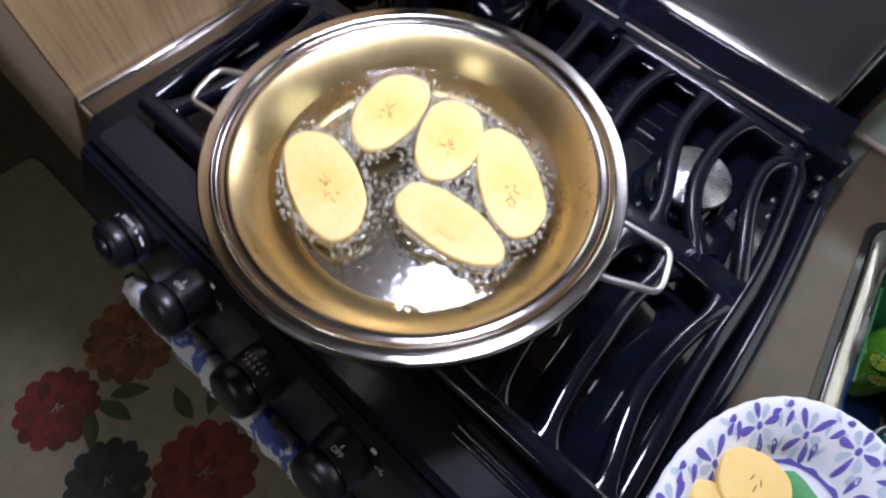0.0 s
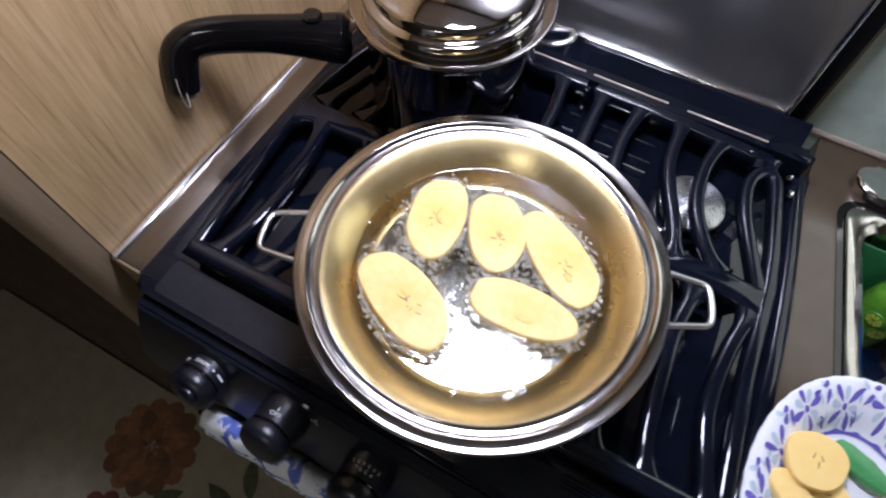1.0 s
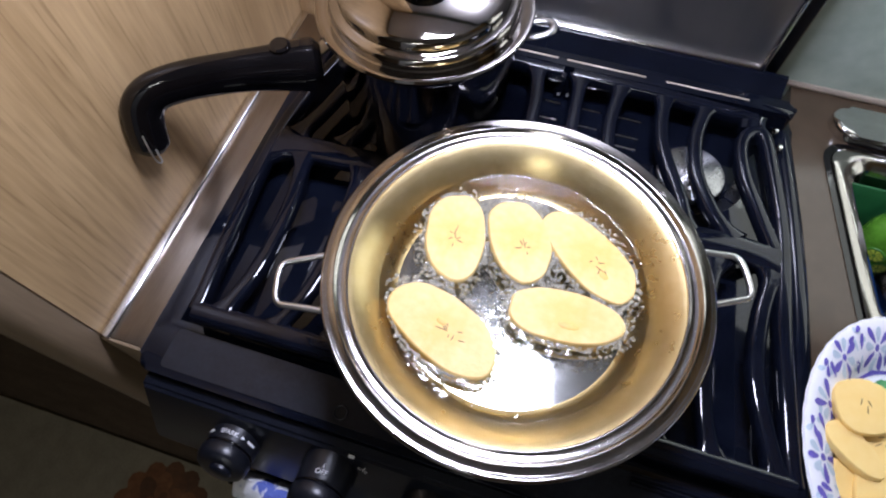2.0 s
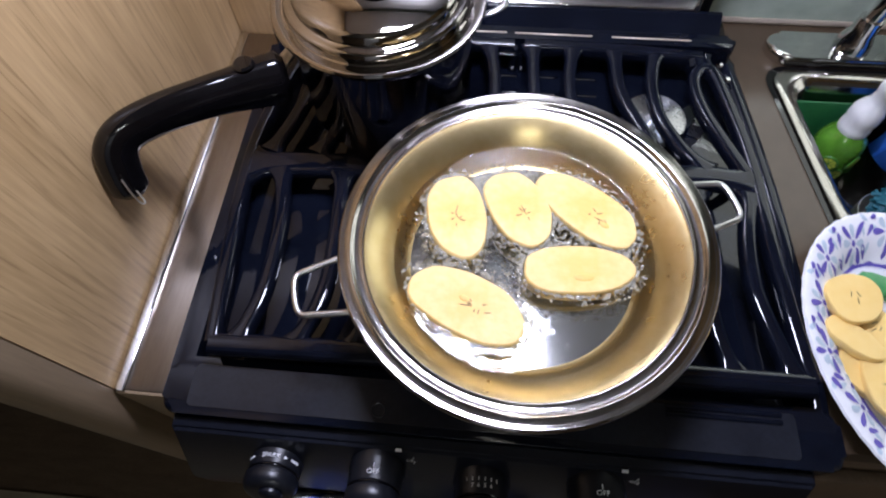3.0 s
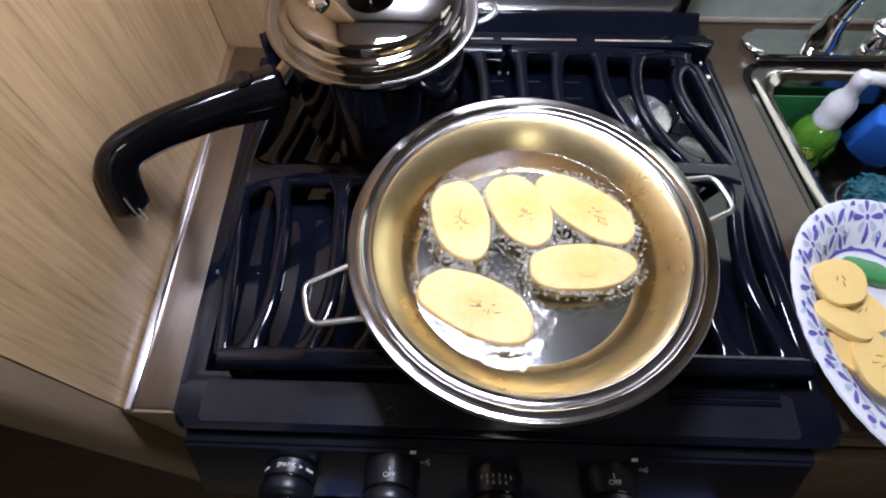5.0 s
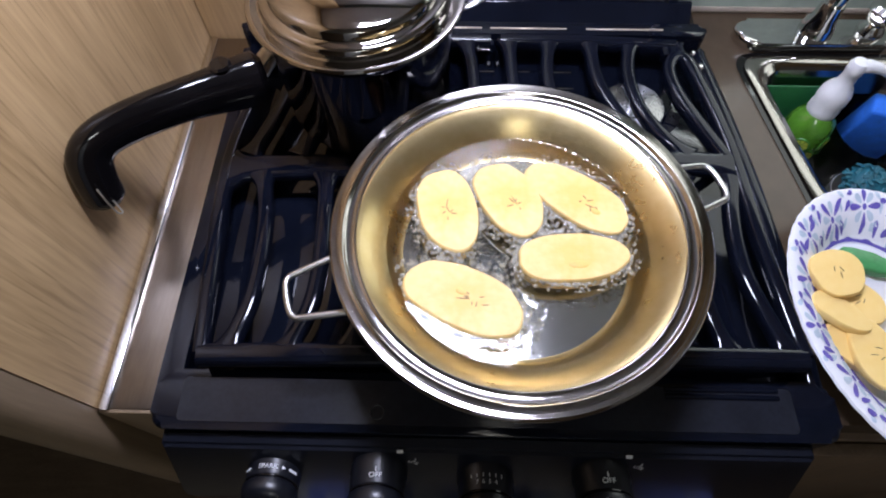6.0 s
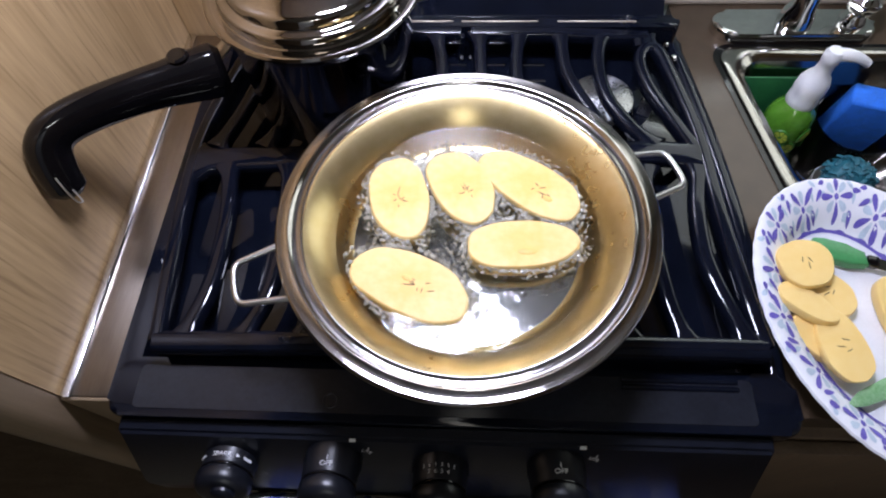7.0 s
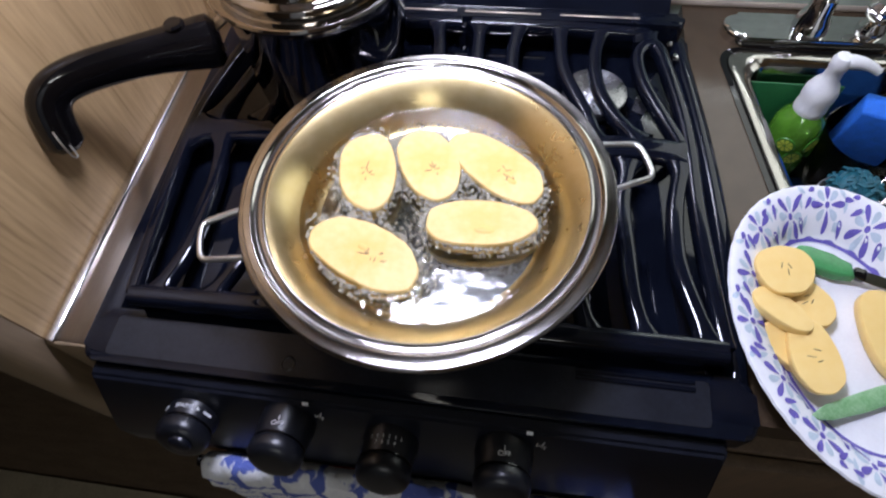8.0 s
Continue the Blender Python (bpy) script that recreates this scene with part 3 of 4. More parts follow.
Z = 0.946
grate("cooker_grate", 0.13, [(0.235, 0.149, Z), (0.218, 0.188, Z), (0.202, 0.228, Z), (0.195, 0.262, Z), (0.198, 0.284, Z), (0.208, 0.294, Z), (0.219, 0.288, Z), (0.228, 0.25, Z), (0.239, 0.19, Z), (0.244, 0.14, Z), (0.247, 0.058, Z), (0.256, -0.045, Z), (0.260, -0.071, Z)],
      [[(0.206, 0.295, Z), (0.205, 0.306, Z), (0.204, 0.313, Z)],
       [(0.156, 0.318, Z), (0.147, 0.27, Z), (0.152, 0.22, Z), (0.171, 0.179, Z), (0.196, 0.148, Z)],
       [(0.107, 0.318, Z), (0.109, 0.265, Z), (0.119, 0.228, Z), (0.140, 0.18, Z), (0.150, 0.145, Z)],
       [(0.058, 0.318, Z), (0.053, 0.26, Z), (0.062, 0.20, Z), (0.080, 0.145, Z)],
       [(0.010, 0.318, Z), (0.013, 0.25, Z), (0.022, 0.145, Z)],
       [(0.236, 0.122, Z), (0.227, 0.078, Z), (0.224, 0.033, Z), (0.228, -0.004, Z), (0.247, -0.070, Z)],
       [(0.182, 0.122, Z), (0.176, 0.07, Z), (0.179, 0.023, Z), (0.184, -0.03, Z), (0.194, -0.070, Z)],
       [(0.140, 0.125, Z), (0.132, 0.02, Z), (0.136, -0.03, Z), (0.146, -0.070, Z)],
       [(0.08, 0.13, Z), (0.075, 0.06, Z + 0.006)], [(0.08, -0.07, Z), (0.07, -0.045, Z + 0.006)]],
      [[(0.0, 0.134, Z), (0.12, 0.137, Z), (0.19, 0.141, Z), (0.240, 0.136, Z)]],
      [(0.0, -0.073, Z), (0.12, -0.073, Z), (0.260, -0.073, Z)], [(0.0, 0.319, Z), (0.1, 0.319, Z), (0.208, 0.312, Z)])
grate("cooker_grate", -0.15, [(-0.262, 0.305, Z), (-0.285, 0.20, Z), (-0.292, 0.12, Z), (-0.284, 0.0, Z), (-0.276, -0.078, Z)],
      [[(-0.245, 0.315, Z), (-0.243, 0.25, Z), (-0.255, 0.19, Z), (-0.272, 0.14, Z)],
       [(-0.195, 0.318, Z), (-0.19, 0.26, Z), (-0.2, 0.19, Z), (-0.22, 0.14, Z)],
       [(-0.145, 0.318, Z), (-0.143, 0.26, Z), (-0.15, 0.14, Z)], [(-0.092, 0.318, Z), (-0.086, 0.25, Z), (-0.09, 0.14, Z)],
       [(-0.041, 0.318, Z), (-0.032, 0.25, Z), (-0.034, 0.14, Z)],
       [(-0.254, 0.118, Z), (-0.243, 0.07, Z), (-0.240, 0.02, Z), (-0.242, -0.03, Z), (-0.254, -0.076, Z)],
       [(-0.187, 0.118, Z), (-0.183, 0.06, Z), (-0.181, 0.0, Z), (-0.187, -0.04, Z), (-0.202, -0.076, Z)],
       [(-0.138, 0.115, Z), (-0.132, 0.03, Z), (-0.134, -0.03, Z), (-0.148, -0.076, Z)],
       [(-0.09, 0.12, Z), (-0.08, 0.06, Z + 0.006)], [(-0.09, -0.07, Z), (-0.075, -0.045, Z + 0.006)]],
      [[(-0.288, 0.124, Z), (-0.204, 0.128, Z), (-0.12, 0.13, Z), (-0.012, 0.132, Z)]],
      [(-0.012, -0.075, Z), (-0.13, -0.076, Z), (-0.278, -0.079, Z)], [(-0.012, 0.319, Z), (-0.1, 0.319, Z), (-0.255, 0.316, Z)])

# ---- frying pan ----
pan = thing("frying_pan", (0, 0, 0.955), "wide stainless steel frying pan with two wire handles on the grate", "pan")
part("wall", revolve([(0.0960, 1.0065), (0.0990, 1.0072), (0.1018, 1.0100), (0.1045, 1.0150), (0.1085, 1.0220), (0.1140, 1.0298), (0.1200, 1.0365), (0.1260, 1.0418), (0.1295, 1.0440), (0.1305, 1.0445)], 128), M_PANWALL, pan, "brushed inner wall with a yellow-gold tint")
part("base", revolve([(0, 1.0050), (0.06, 1.0052), (0.0960, 1.0065)], 128), M_PANFLOOR, pan)
part("rim", revolve([(0.1305, 1.0445), (0.1311, 1.0460), (0.1320, 1.0463), (0.1332, 1.0457), (0.1340, 1.04535), (0.1384, 1.0458), (0.1394, 1.0466), (0.1404, 1.0485), (0.1414, 1.0491), (0.1424, 1.0486), (0.1432, 1.0483), (0.1486, 1.0489), (0.1500, 1.0489), (0.1511, 1.0480), (0.1518, 1.0465),
                     (0.1520, 1.0445), (0.1508, 1.0420), (0.1480, 1.0400), (0.1400, 1.0390), (0.1345, 1.0370), (0.1300, 1.0250), (0.120, 1.000), (0.112, 0.976), (0.104, 0.962), (0.098, 0.9555), (0.0, 0.9555)], 128), M_RIM, pan, "stepped polished rim")
for turn in (196.5, 20.0):
    m = Matrix.Rotation(radians(turn), 4, "Z")
    ring = [(0.136, -0.026, 1.025), (0.150, -0.0250, 1.025), (0.178, -0.0205, 1.023), (0.1875, -0.0185, 1.022), (0.1915, -0.013, 1.022), (0.1925, 0.0, 1.022), (0.1915, 0.013, 1.022), (0.1875, 0.0185, 1.022), (0.178, 0.0205, 1.023), (0.150, 0.0250, 1.025), (0.136, 0.026, 1.025)]
    part("wire_handle", turned(sweep(ring, 0.0027, 0.0027, 10, 4), m), M_STEEL, pan, "bent steel wire handle")
rng5 = random.Random(11)
bm = bmesh.new()
for k in range(46):
    a, u = rng5.uniform(0, 2 * math.pi), rng5.uniform(0.05, 0.95)
    r, z = 0.1105 + 0.0160 * u, 1.0252 + 0.0170 * u - 0.0035 * (u - 0.5) ** 2
    w = rng5.uniform(0.0003, 0.0009)
    bmesh.ops.create_icosphere(bm, subdivisions=1, radius=1, matrix=Matrix.Translation((r * math.cos(a), r * math.sin(a), z)) @ Matrix.Rotation(a, 4, "Z") @ Matrix.Rotation(radians(-47), 4, "Y") @ Matrix.Diagonal((w * rng5.uniform(1, 1.8), w, 0.0004, 1)))
tagged(part("oil_specks", bm, M_SEED, pan, "brown specks of cooked oil"), kind="stuff")
oil = thing("cooking_oil", (0, 0, 1.0222), "shallow pale yellow frying oil in the pan", "oil")
part("surface", revolve([(0, 1.0222), (0.06, 1.0222), (0.1075, 1.0222)], 96), M_OIL, oil)
part("edge_film", revolve([(0.1075, 1.0222), (0.1084, 1.0223), (0.1092, 1.0227)], 96), M_OIL, oil, "thin film where the oil climbs the wall")


# ---- plantain slices ----
def slice_outline(a, b, n, phase, k=2.25):
    out = []
    for i in range(n):
        t = 2 * math.pi * i / n
        c, s = math.cos(t), math.sin(t)
        r = 1 + 0.03 * math.sin(2 * t + phase) + 0.03 * math.sin(3 * t + phase * 2.1) + 0.012 * math.sin(5 * t + phase * 1.3) + 0.008 * math.sin(9 * t + phase * 3)
        out.append((a * math.copysign(abs(c) ** (2 / k), c) * r, b * math.copysign(abs(s) ** (2 / k), s) * r))
    return out


def plantain(place, a, b, thick, m, phase, seeds, blush, material, label, group, lean=(0.0, 0.0)):
    ob = thing("plantain_slice", place, label, "plantain", group)
    n = 40
    full = Matrix.Translation(place) @ m
    levels = ((0.90, 0.0), (0.97, 0.0012), (1.0, 0.003), (1.0, thick - 0.0022), (0.990, thick - 0.0008), (0.965, thick - 0.0001), (0.90, thick), (0.6, thick + 0.0002), (0.25, thick + 0.0001))
    for name, span in (("side", levels[:6]), ("cut_face", levels[5:])):
        bm, rings = bmesh.new(), []
        for k, z in span:
            d = 1 - z / thick
            rings.append([bm.verts.new((x * k + lean[0] * d, y * k + lean[1] * d, z)) for x, y in slice_outline(a, b, n, phase)])
        for r0, r1 in zip(rings, rings[1:]):
            for i in range(n):
                j = (i + 1) % n
                bm.faces.new((r0[i], r0[j], r1[j], r1[i]))
        if name == "side":
            bm.faces.new(rings[0][::-1])
        else:
            bm.faces.new(rings[-1])
        part(name, turned(bm, full), material, ob)
    for sx, sy, sr, ln in seeds:
        s = bmesh.new()
        bmesh.ops.create_icosphere(s, subdivisions=1, radius=1, matrix=Matrix.Translation((sx, sy, thick + 0.0003)) @ Matrix.Rotation(radians(sr), 4, "Z") @ Matrix.Diagonal((ln * 1.5, 0.00055, 0.0005, 1)))
        part("seed", turned(s, full), M_SEED, ob, "brown seed mark")
    if blush:
        s = bmesh.new()
        bmesh.ops.create_icosphere(s, subdivisions=2, radius=1, matrix=Matrix.Translation((blush[0], blush[1], thick + 0.0002)) @ Matrix.Diagonal((blush[2], blush[3], 0.0005, 1)))
        part("core", turned(s, full), M_BLUSH, ob, "deeper yellow core")
    return ob


FRY = "plantain slices frying in the pan"
FRIED = "creamy yellow plantain slice with brown seed marks frying in oil"


def seed_marks(seed, n, dx, spread):
    r = random.Random(seed)
    out = []
    for k in range(n):
        a = 2 * math.pi * k / n + r.uniform(-0.5, 0.5)
        d = r.uniform(0.002, 0.0065)
        out.append((dx + d * spread * math.cos(a), d * math.sin(a), math.degrees(a) + r.uniform(-35, 35), r.uniform(0.0010, 0.0024)))
    out.append((dx + r.uniform(-0.014, 0.014), r.uniform(-0.003, 0.003), r.uniform(-20, 20), 0.004))
    return out


def fry(x, y, a, b, turn, phase, seeds, blush, lean):
    plantain((x, y, 1.0122), a, b, 0.0130, Matrix.Rotation(radians(turn), 4, "Z"), phase, seeds, blush, M_FLESH, FRIED, FRY, lean)


SLICES = ((-0.0578, 0.0308, 0.0410, 0.0255, -79, 0.3), (-0.0052, 0.0425, 0.0385, 0.0258, -63, 1.1), (0.0538, 0.0450, 0.0485, 0.0240, -36, 2.0), (0.0450, -0.0135, 0.0450, 0.0222, 3, 0.7), (-0.0440, -0.0515, 0.0490, 0.0268, -24, 1.6))
MARKS = (seed_marks(1, 6, 0.004, 1.2), seed_marks(2, 6, 0.008, 1.1), seed_marks(3, 5, 0.010, 2.2), [], seed_marks(5, 7, 0.008, 2.0))
BLUSH = (None, None, (0.020, -0.004, 0.0050, 0.0032), (0.004, -0.008, 0.0085, 0.0034), (-0.004, 0.003, 0.0042, 0.0026))
LEAN = ((0.004, -0.002), (0.0, -0.003), (-0.003, -0.002), (0.0, -0.003), (0.0, -0.003))
for (x, y, a, b, turn, phase), marks, blush, lean in zip(SLICES, MARKS, BLUSH, LEAN):
    fry(x, y, a, b, turn, phase, marks, blush, lean)

# frothing bubbles round the slices
rng = random.Random(4)
verts, faces = [], []
base = bmesh.new()
bmesh.ops.create_icosphere(base, subdivisions=2, radius=1)
bv = [v.co.copy() for v in base.verts]
bf = [[v.index for v in f.verts] for f in base.faces]
base.free()
for cx, cy, a, b, turn, _ in SLICES:
    for k in range(900):
        t = rng.uniform(0, 2 * math.pi)
        q = rng.random()
        off = 1.0 + 0.36 * q * q + 0.02
        x, y = a * off * math.cos(t), b * (off + 0.06) * math.sin(t)
        c, s = math.cos(radians(turn)), math.sin(radians(turn))
        x, y = cx + x * c - y * s, cy + x * s + y * c
        if math.hypot(x, y) > 0.104:
            continue
        r = (0.0004 + 0.0015 * rng.random() ** 2) * (1.25 - q * 0.5)
        n0 = len(verts)
        verts.extend((x + v.x * r, y + v.y * r, 1.0223 + v.z * r * 0.7) for v in bv)
        faces.extend([i + n0 for i in f] for f in bf)
me = bpy.data.meshes.new("oil_bubbles")
me.from_pydata(verts, [], faces)
froth = link_mesh("oil_bubbles", me, M_BUBBLE)
me.materials.append(M_FROTH)
per = len(bf)
for f in me.polygons:
    f.material_index = 1 if (f.index // per) * 7 % 10 < 7 else 0
tagged(froth, "froth of small clear bubbles round the frying slices", "bubbles", kind="stuff")

# ---- saucepan ----
PX, PY = -0.147, 0.222
pot = thing("saucepan", (PX, PY, 0.955), "stainless steel saucepan with domed lid and long black handle", "saucepan")
part("body", revolve([(0, 0.9555), (0.078, 0.9555), (0.085, 0.958), (0.088, 0.964), (0.0885, 1.070), (0.0915, 1.0775), (0.0955, 1.0805), (0.0955, 1.083), (0.089, 1.083), (0.0865, 1.075), (0.0860, 0.966), (0.07, 0.962), (0, 0.962)], 96, (PX, PY, 0)), M_POT, pot)
lid = part("lid", revolve([(0.0965, 1.0835), (0.1000, 1.0850), (0.1013, 1.0880), (0.1003, 1.0905), (0.0980, 1.0908), (0.0940, 1.0895), (0.0890, 1.0890), (0.0878, 1.0900), (0.0872, 1.0975), (0.0860, 1.0995), (0.0840, 1.1003), (0.0800, 1.1008), (0.0790, 1.1018), (0.0785, 1.1085), (0.0770, 1.1110), (0.0735, 1.1128), (0.064, 1.1165), (0.048, 1.1205), (0.03, 1.1230), (0, 1.1240)], 96, (PX, PY, 0)), M_POT, pot, "stepped polished dome lid")
part("lid_knob", revolve([(0.024, 1.1230), (0.0245, 1.132), (0.0205, 1.1345), (0.0170, 1.1400), (0.0180, 1.1450), (0.0255, 1.1500), (0.0270, 1.1540), (0.0245, 1.1580), (0.015, 1.1600), (0, 1.1605)], 48, (PX, PY, 0)), M_BAKELITE, lid, "black knob")
part("steam_vent", revolve([(0.0095, 1.1175), (0.0095, 1.1222), (0.0065, 1.1235), (0.006, 1.1215), (0, 1.1215)], 24, (PX - 0.040, PY - 0.032, 0)), M_CHROME, lid)
part("handle_bracket", sweep([(PX - 0.082, PY - 0.030, 1.052), (PX - 0.092, PY - 0.056, 1.052), (PX - 0.100, PY - 0.070, 1.048)], 0.007, 0.004, 10, 4), M_STEEL, pot)
grip = part("long_handle", sweep([(-0.233, 0.163, 1.042), (-0.244, 0.157, 1.043), (-0.270, 0.140, 1.048), (-0.302, 0.116, 1.055), (-0.334, 0.091, 1.059), (-0.355, 0.073, 1.057), (-0.3655, 0.061, 1.047), (-0.3680, 0.053, 1.030), (-0.3675, 0.047, 1.012), (-0.3665, 0.044, 1.001)],
                           0.0205, 0.0142, 24, 6, 0.9, sizes=[1.0, 1.36, 1.34, 1.22, 1.08, 1.0, 0.98, 0.96, 0.94, 0.92, 0.92, 0.90, 0.88, 0.86, 0.82, 0.52], up=(0.6, -0.8, 0)), M_BAKELITE, pot, "curved black bakelite handle")
part("hang_ring", sweep([(-0.3600, 0.0385, 1.033), (-0.3555, 0.0330, 1.021), (-0.3515, 0.0300, 1.009), (-0.3495, 0.0330, 1.006), (-0.3555, 0.0390, 1.015)], 0.0008, 0.0008, 8, 4), M_STEEL, grip, "thin steel hanging ring")
part("rivet_plate", revolve([(0, 0.0026), (0.008, 0.002), (0.010, 0)], 20, (-0.262, 0.1455, 1.0730)), M_BAKELITE, grip)
side = [(PX + 0.086, PY + 0.012, 1.06), (PX + 0.105, PY + 0.012, 1.066), (PX + 0.118, PY + 0.022, 1.068), (PX + 0.112, PY + 0.036, 1.066), (PX + 0.084, PY + 0.032, 1.06)]
part("side_loop", sweep(side, 0.0035, 0.0025, 10, 5), M_STEEL, pot, "small steel side loop")

# ---- splash panel behind the cooker ----
splash = solid("splash_panel", box(-0.270, 0.206, 0.3775, 0.433, 0.9625, 1.60, 0.002), M_STEEL, "brushed stainless steel splash panel behind the cooker", "splashback", kind="structure")
part("end_fold", sweep([(0.204, 0.3765, 0.963), (0.204, 0.3765, 1.60)], 0.0035, 0.0035, 10, 1, up=(0, 1, 0)), M_CHROME, splash, "bright folded end")
part("lower_fold", sweep([(-0.268, 0.3765, 0.9635), (0.2, 0.3765, 0.9635)], 0.0025, 0.0025, 10, 1), M_CHROME, splash)

part("side_return", box(0.2075, 0.2305, 0.402, 0.4335, 0.9015, 1.60, 0.001), M_PANEL, splash, "dark return beside the panel")
solid("corner_trim", box(0.2315, 0.2400, 0.424, 0.4335, 0.9105, 1.60, 0.002), M_CABINET, "thin brown vertical trim on the wall", "trim", kind="structure")
hood = thing("range_hood", (-0.03, 0.2, 1.645), "grey range hood with a lit lamp above the cooker", "hood")
part("shell", box(WALL_X + 0.002, 0.30, 0.0, 0.376, 1.646, 1.76, 0.008), M_HOOD, hood)
part("lamp_lens", slab(rounded(LAMP.x - 0.104, LAMP.x + 0.104, LAMP.y - 0.052, LAMP.y + 0.052, 0.012), 1.6385, 1.6455, 0.002), M_LENS, hood, "lit lamp cover")
# body of the added fill; no lamp is known to hang here
cl = thing("fill_lamp", (0.1, -1.45, 2.03), "unseen warm dim lamp added over the aisle as fill", "lamp")
cupboard = thing("wall_cupboard", (0.8, 0.3, 1.745), "light oak wall cupboard over the sink", "cupboard")
part("body", box(0.302, 1.3, 0.12, 0.434, 1.7455, 2.058, 0.003), M_OAK, cupboard)
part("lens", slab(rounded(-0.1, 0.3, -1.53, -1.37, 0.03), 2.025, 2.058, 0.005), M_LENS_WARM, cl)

# ---- sink side ----
CT = 0.90
HX0, HX1, HY0, HY1 = 0.346, 0.66, 0.115, 0.332
# the sink narrows a little askew towards the wall
SKEW = Matrix.Translation((0.332, 0.23, 0)) @ Matrix(((1, -0.17, 0, 0), (0, 1, 0, 0), (0, 0, 1, 0), (0, 0, 0, 1))) @ Matrix.Translation((-0.330, -0.23, 0))
bm = bmesh.new()
edge = [(0.2675, -0.118), (1.2, -0.118), (1.2, 0.4335), (0.2675, 0.4335)]
hole = [tuple((SKEW @ Vector((x, y, 0)))[:2]) for x, y in ((HX0, HY0), (HX1, HY0), (HX1, HY1), (HX0, HY1))]
rings = [[bm.verts.new((x, y, z)) for x, y in ring] for ring, z in ((edge, CT), (hole, CT), (hole, CT - 0.036), (edge, CT - 0.036))]
for r0, r1 in zip(rings, rings[1:] + rings[:1]):
    for i in range(4):
        j = (i + 1) % 4
        bm.faces.new((r0[i], r0[j], r1[j], r1[i]))
solid("worktop", bm, M_COUNTER, "dark brown satin worktop beside the cooker", "worktop", kind="structure", smooth=False)
cabinet = thing("base_cabinet", (0.73, 0.165, 0.0), "dark wood base cabinet with two doors under the sink", "cabinet")
part("body", box(0.2695, 1.19, -0.095, 0.43, 0.0, 0.70, 0.003), M_CABINET, cabinet)
for x0, x1, grip_x in ((0.273, 0.728, 0.69), (0.732, 1.187, 0.77)):
    leaf_door = part("cabinet_door", box(x0, x1, -0.1135, -0.0965, 0.08, 0.695, 0.004), M_CABINET, cabinet)
    part("handle", sweep([(grip_x, -0.113, 0.56), (grip_x, -0.132, 0.57), (grip_x, -0.132, 0.65), (grip_x, -0.113, 0.66)], 0.004, 0.004, 10, 4), M_STEEL, leaf_door, "bent steel handle")
solid("wall_seam", sweep([(0.24, 0.4325, 0.9045), (1.19, 0.4325, 0.9045)], 0.003, 0.0045, 8, 1), M_SLOT, "pale sealant line along the wall", "trim", kind="structure")

sink = thing("sink", (0.5, 0.22, 0.72), "polished stainless steel sink set into the worktop", "sink")
outer, inner = rounded(0.328, 0.678, 0.098, 0.348, 0.028, 8), rounded(HX0 + 0.004, HX1 - 0.004, HY0 + 0.004, HY1 - 0.004, 0.035, 8)
bm = bmesh.new()
levels = [(outer, CT + 0.0005), (rounded(0.329, 0.677, 0.099, 0.347, 0.028, 8), CT + 0.0035), (rounded(0.333, 0.673, 0.103, 0.343, 0.027, 8), CT + 0.0052), (rounded(0.343, 0.663, 0.112, 0.335, 0.033, 8), CT + 0.0035), (inner, CT - 0.002),
          (rounded(HX0 + 0.008, HX1 - 0.008, HY0 + 0.008, HY1 - 0.008, 0.034, 8), CT - 0.02), (rounded(HX0 + 0.014, HX1 - 0.014, HY0 + 0.014, HY1 - 0.014, 0.034, 8), CT - 0.115), (rounded(HX0 + 0.03, HX1 - 0.03, HY0 + 0.03, HY1 - 0.03, 0.03, 8), CT - 0.132)]
rings = [[bm.verts.new((x, y, z)) for x, y in ring] for ring, z in levels]
for r0, r1 in zip(rings, rings[1:]):
    for i in range(len(r0)):
        j = (i + 1) % len(r0)
        bm.faces.new((r0[i], r0[j], r1[j], r1[i]))
bm.faces.new(rings[-1])
part("basin", turned(bm, SKEW), M_SINK, sink)
# flat dark band round the outside of the flange
bm = bmesh.new()
g0, g1 = rounded(0.3210, 0.6850, 0.0910, 0.3550, 0.032, 8), rounded(0.334, 0.672, 0.104, 0.342, 0.027, 8)
lo, hi = [bm.verts.new((x, y, CT + 0.0011)) for x, y in g0], [bm.verts.new((x, y, CT + 0.0011)) for x, y in g1]
for i in range(len(lo)):
    j = (i + 1) % len(lo)
    bm.faces.new((lo[i], lo[j], hi[j], hi[i]))
part("flange_border", turned(bm, SKEW), M_BAKELITE, sink, "dark band round the flange")

faucet = thing("faucet", (0.43, 0.378, CT), "chrome kitchen faucet with an oval base plate behind the sink", "faucet")
plate_pts = rounded(0.335, 0.535, 0.356, 0.402, 0.0225, 8)
part("base_plate", turned(slab(plate_pts, CT + 0.0005, CT + 0.016, 0.006, 4), SKEW), M_CHROME, faucet)
part("spout_base", turned(revolve([(0.020, 0.014), (0.018, 0.03), (0.014, 0.04), (0.013, 0.06), (0, 0.06)], 32, (0.435, 0.379, CT)), SKEW), M_CHROME, faucet)
part("spout", turned(sweep([(0.435, 0.379, 0.955), (0.440, 0.376, 1.0), (0.462, 0.362, 1.03), (0.51, 0.335, 1.03), (0.56, 0.305, 1.018), (0.568, 0.300, 0.998)], 0.010, 0.010, 14, 6), SKEW), M_CHROME, faucet)
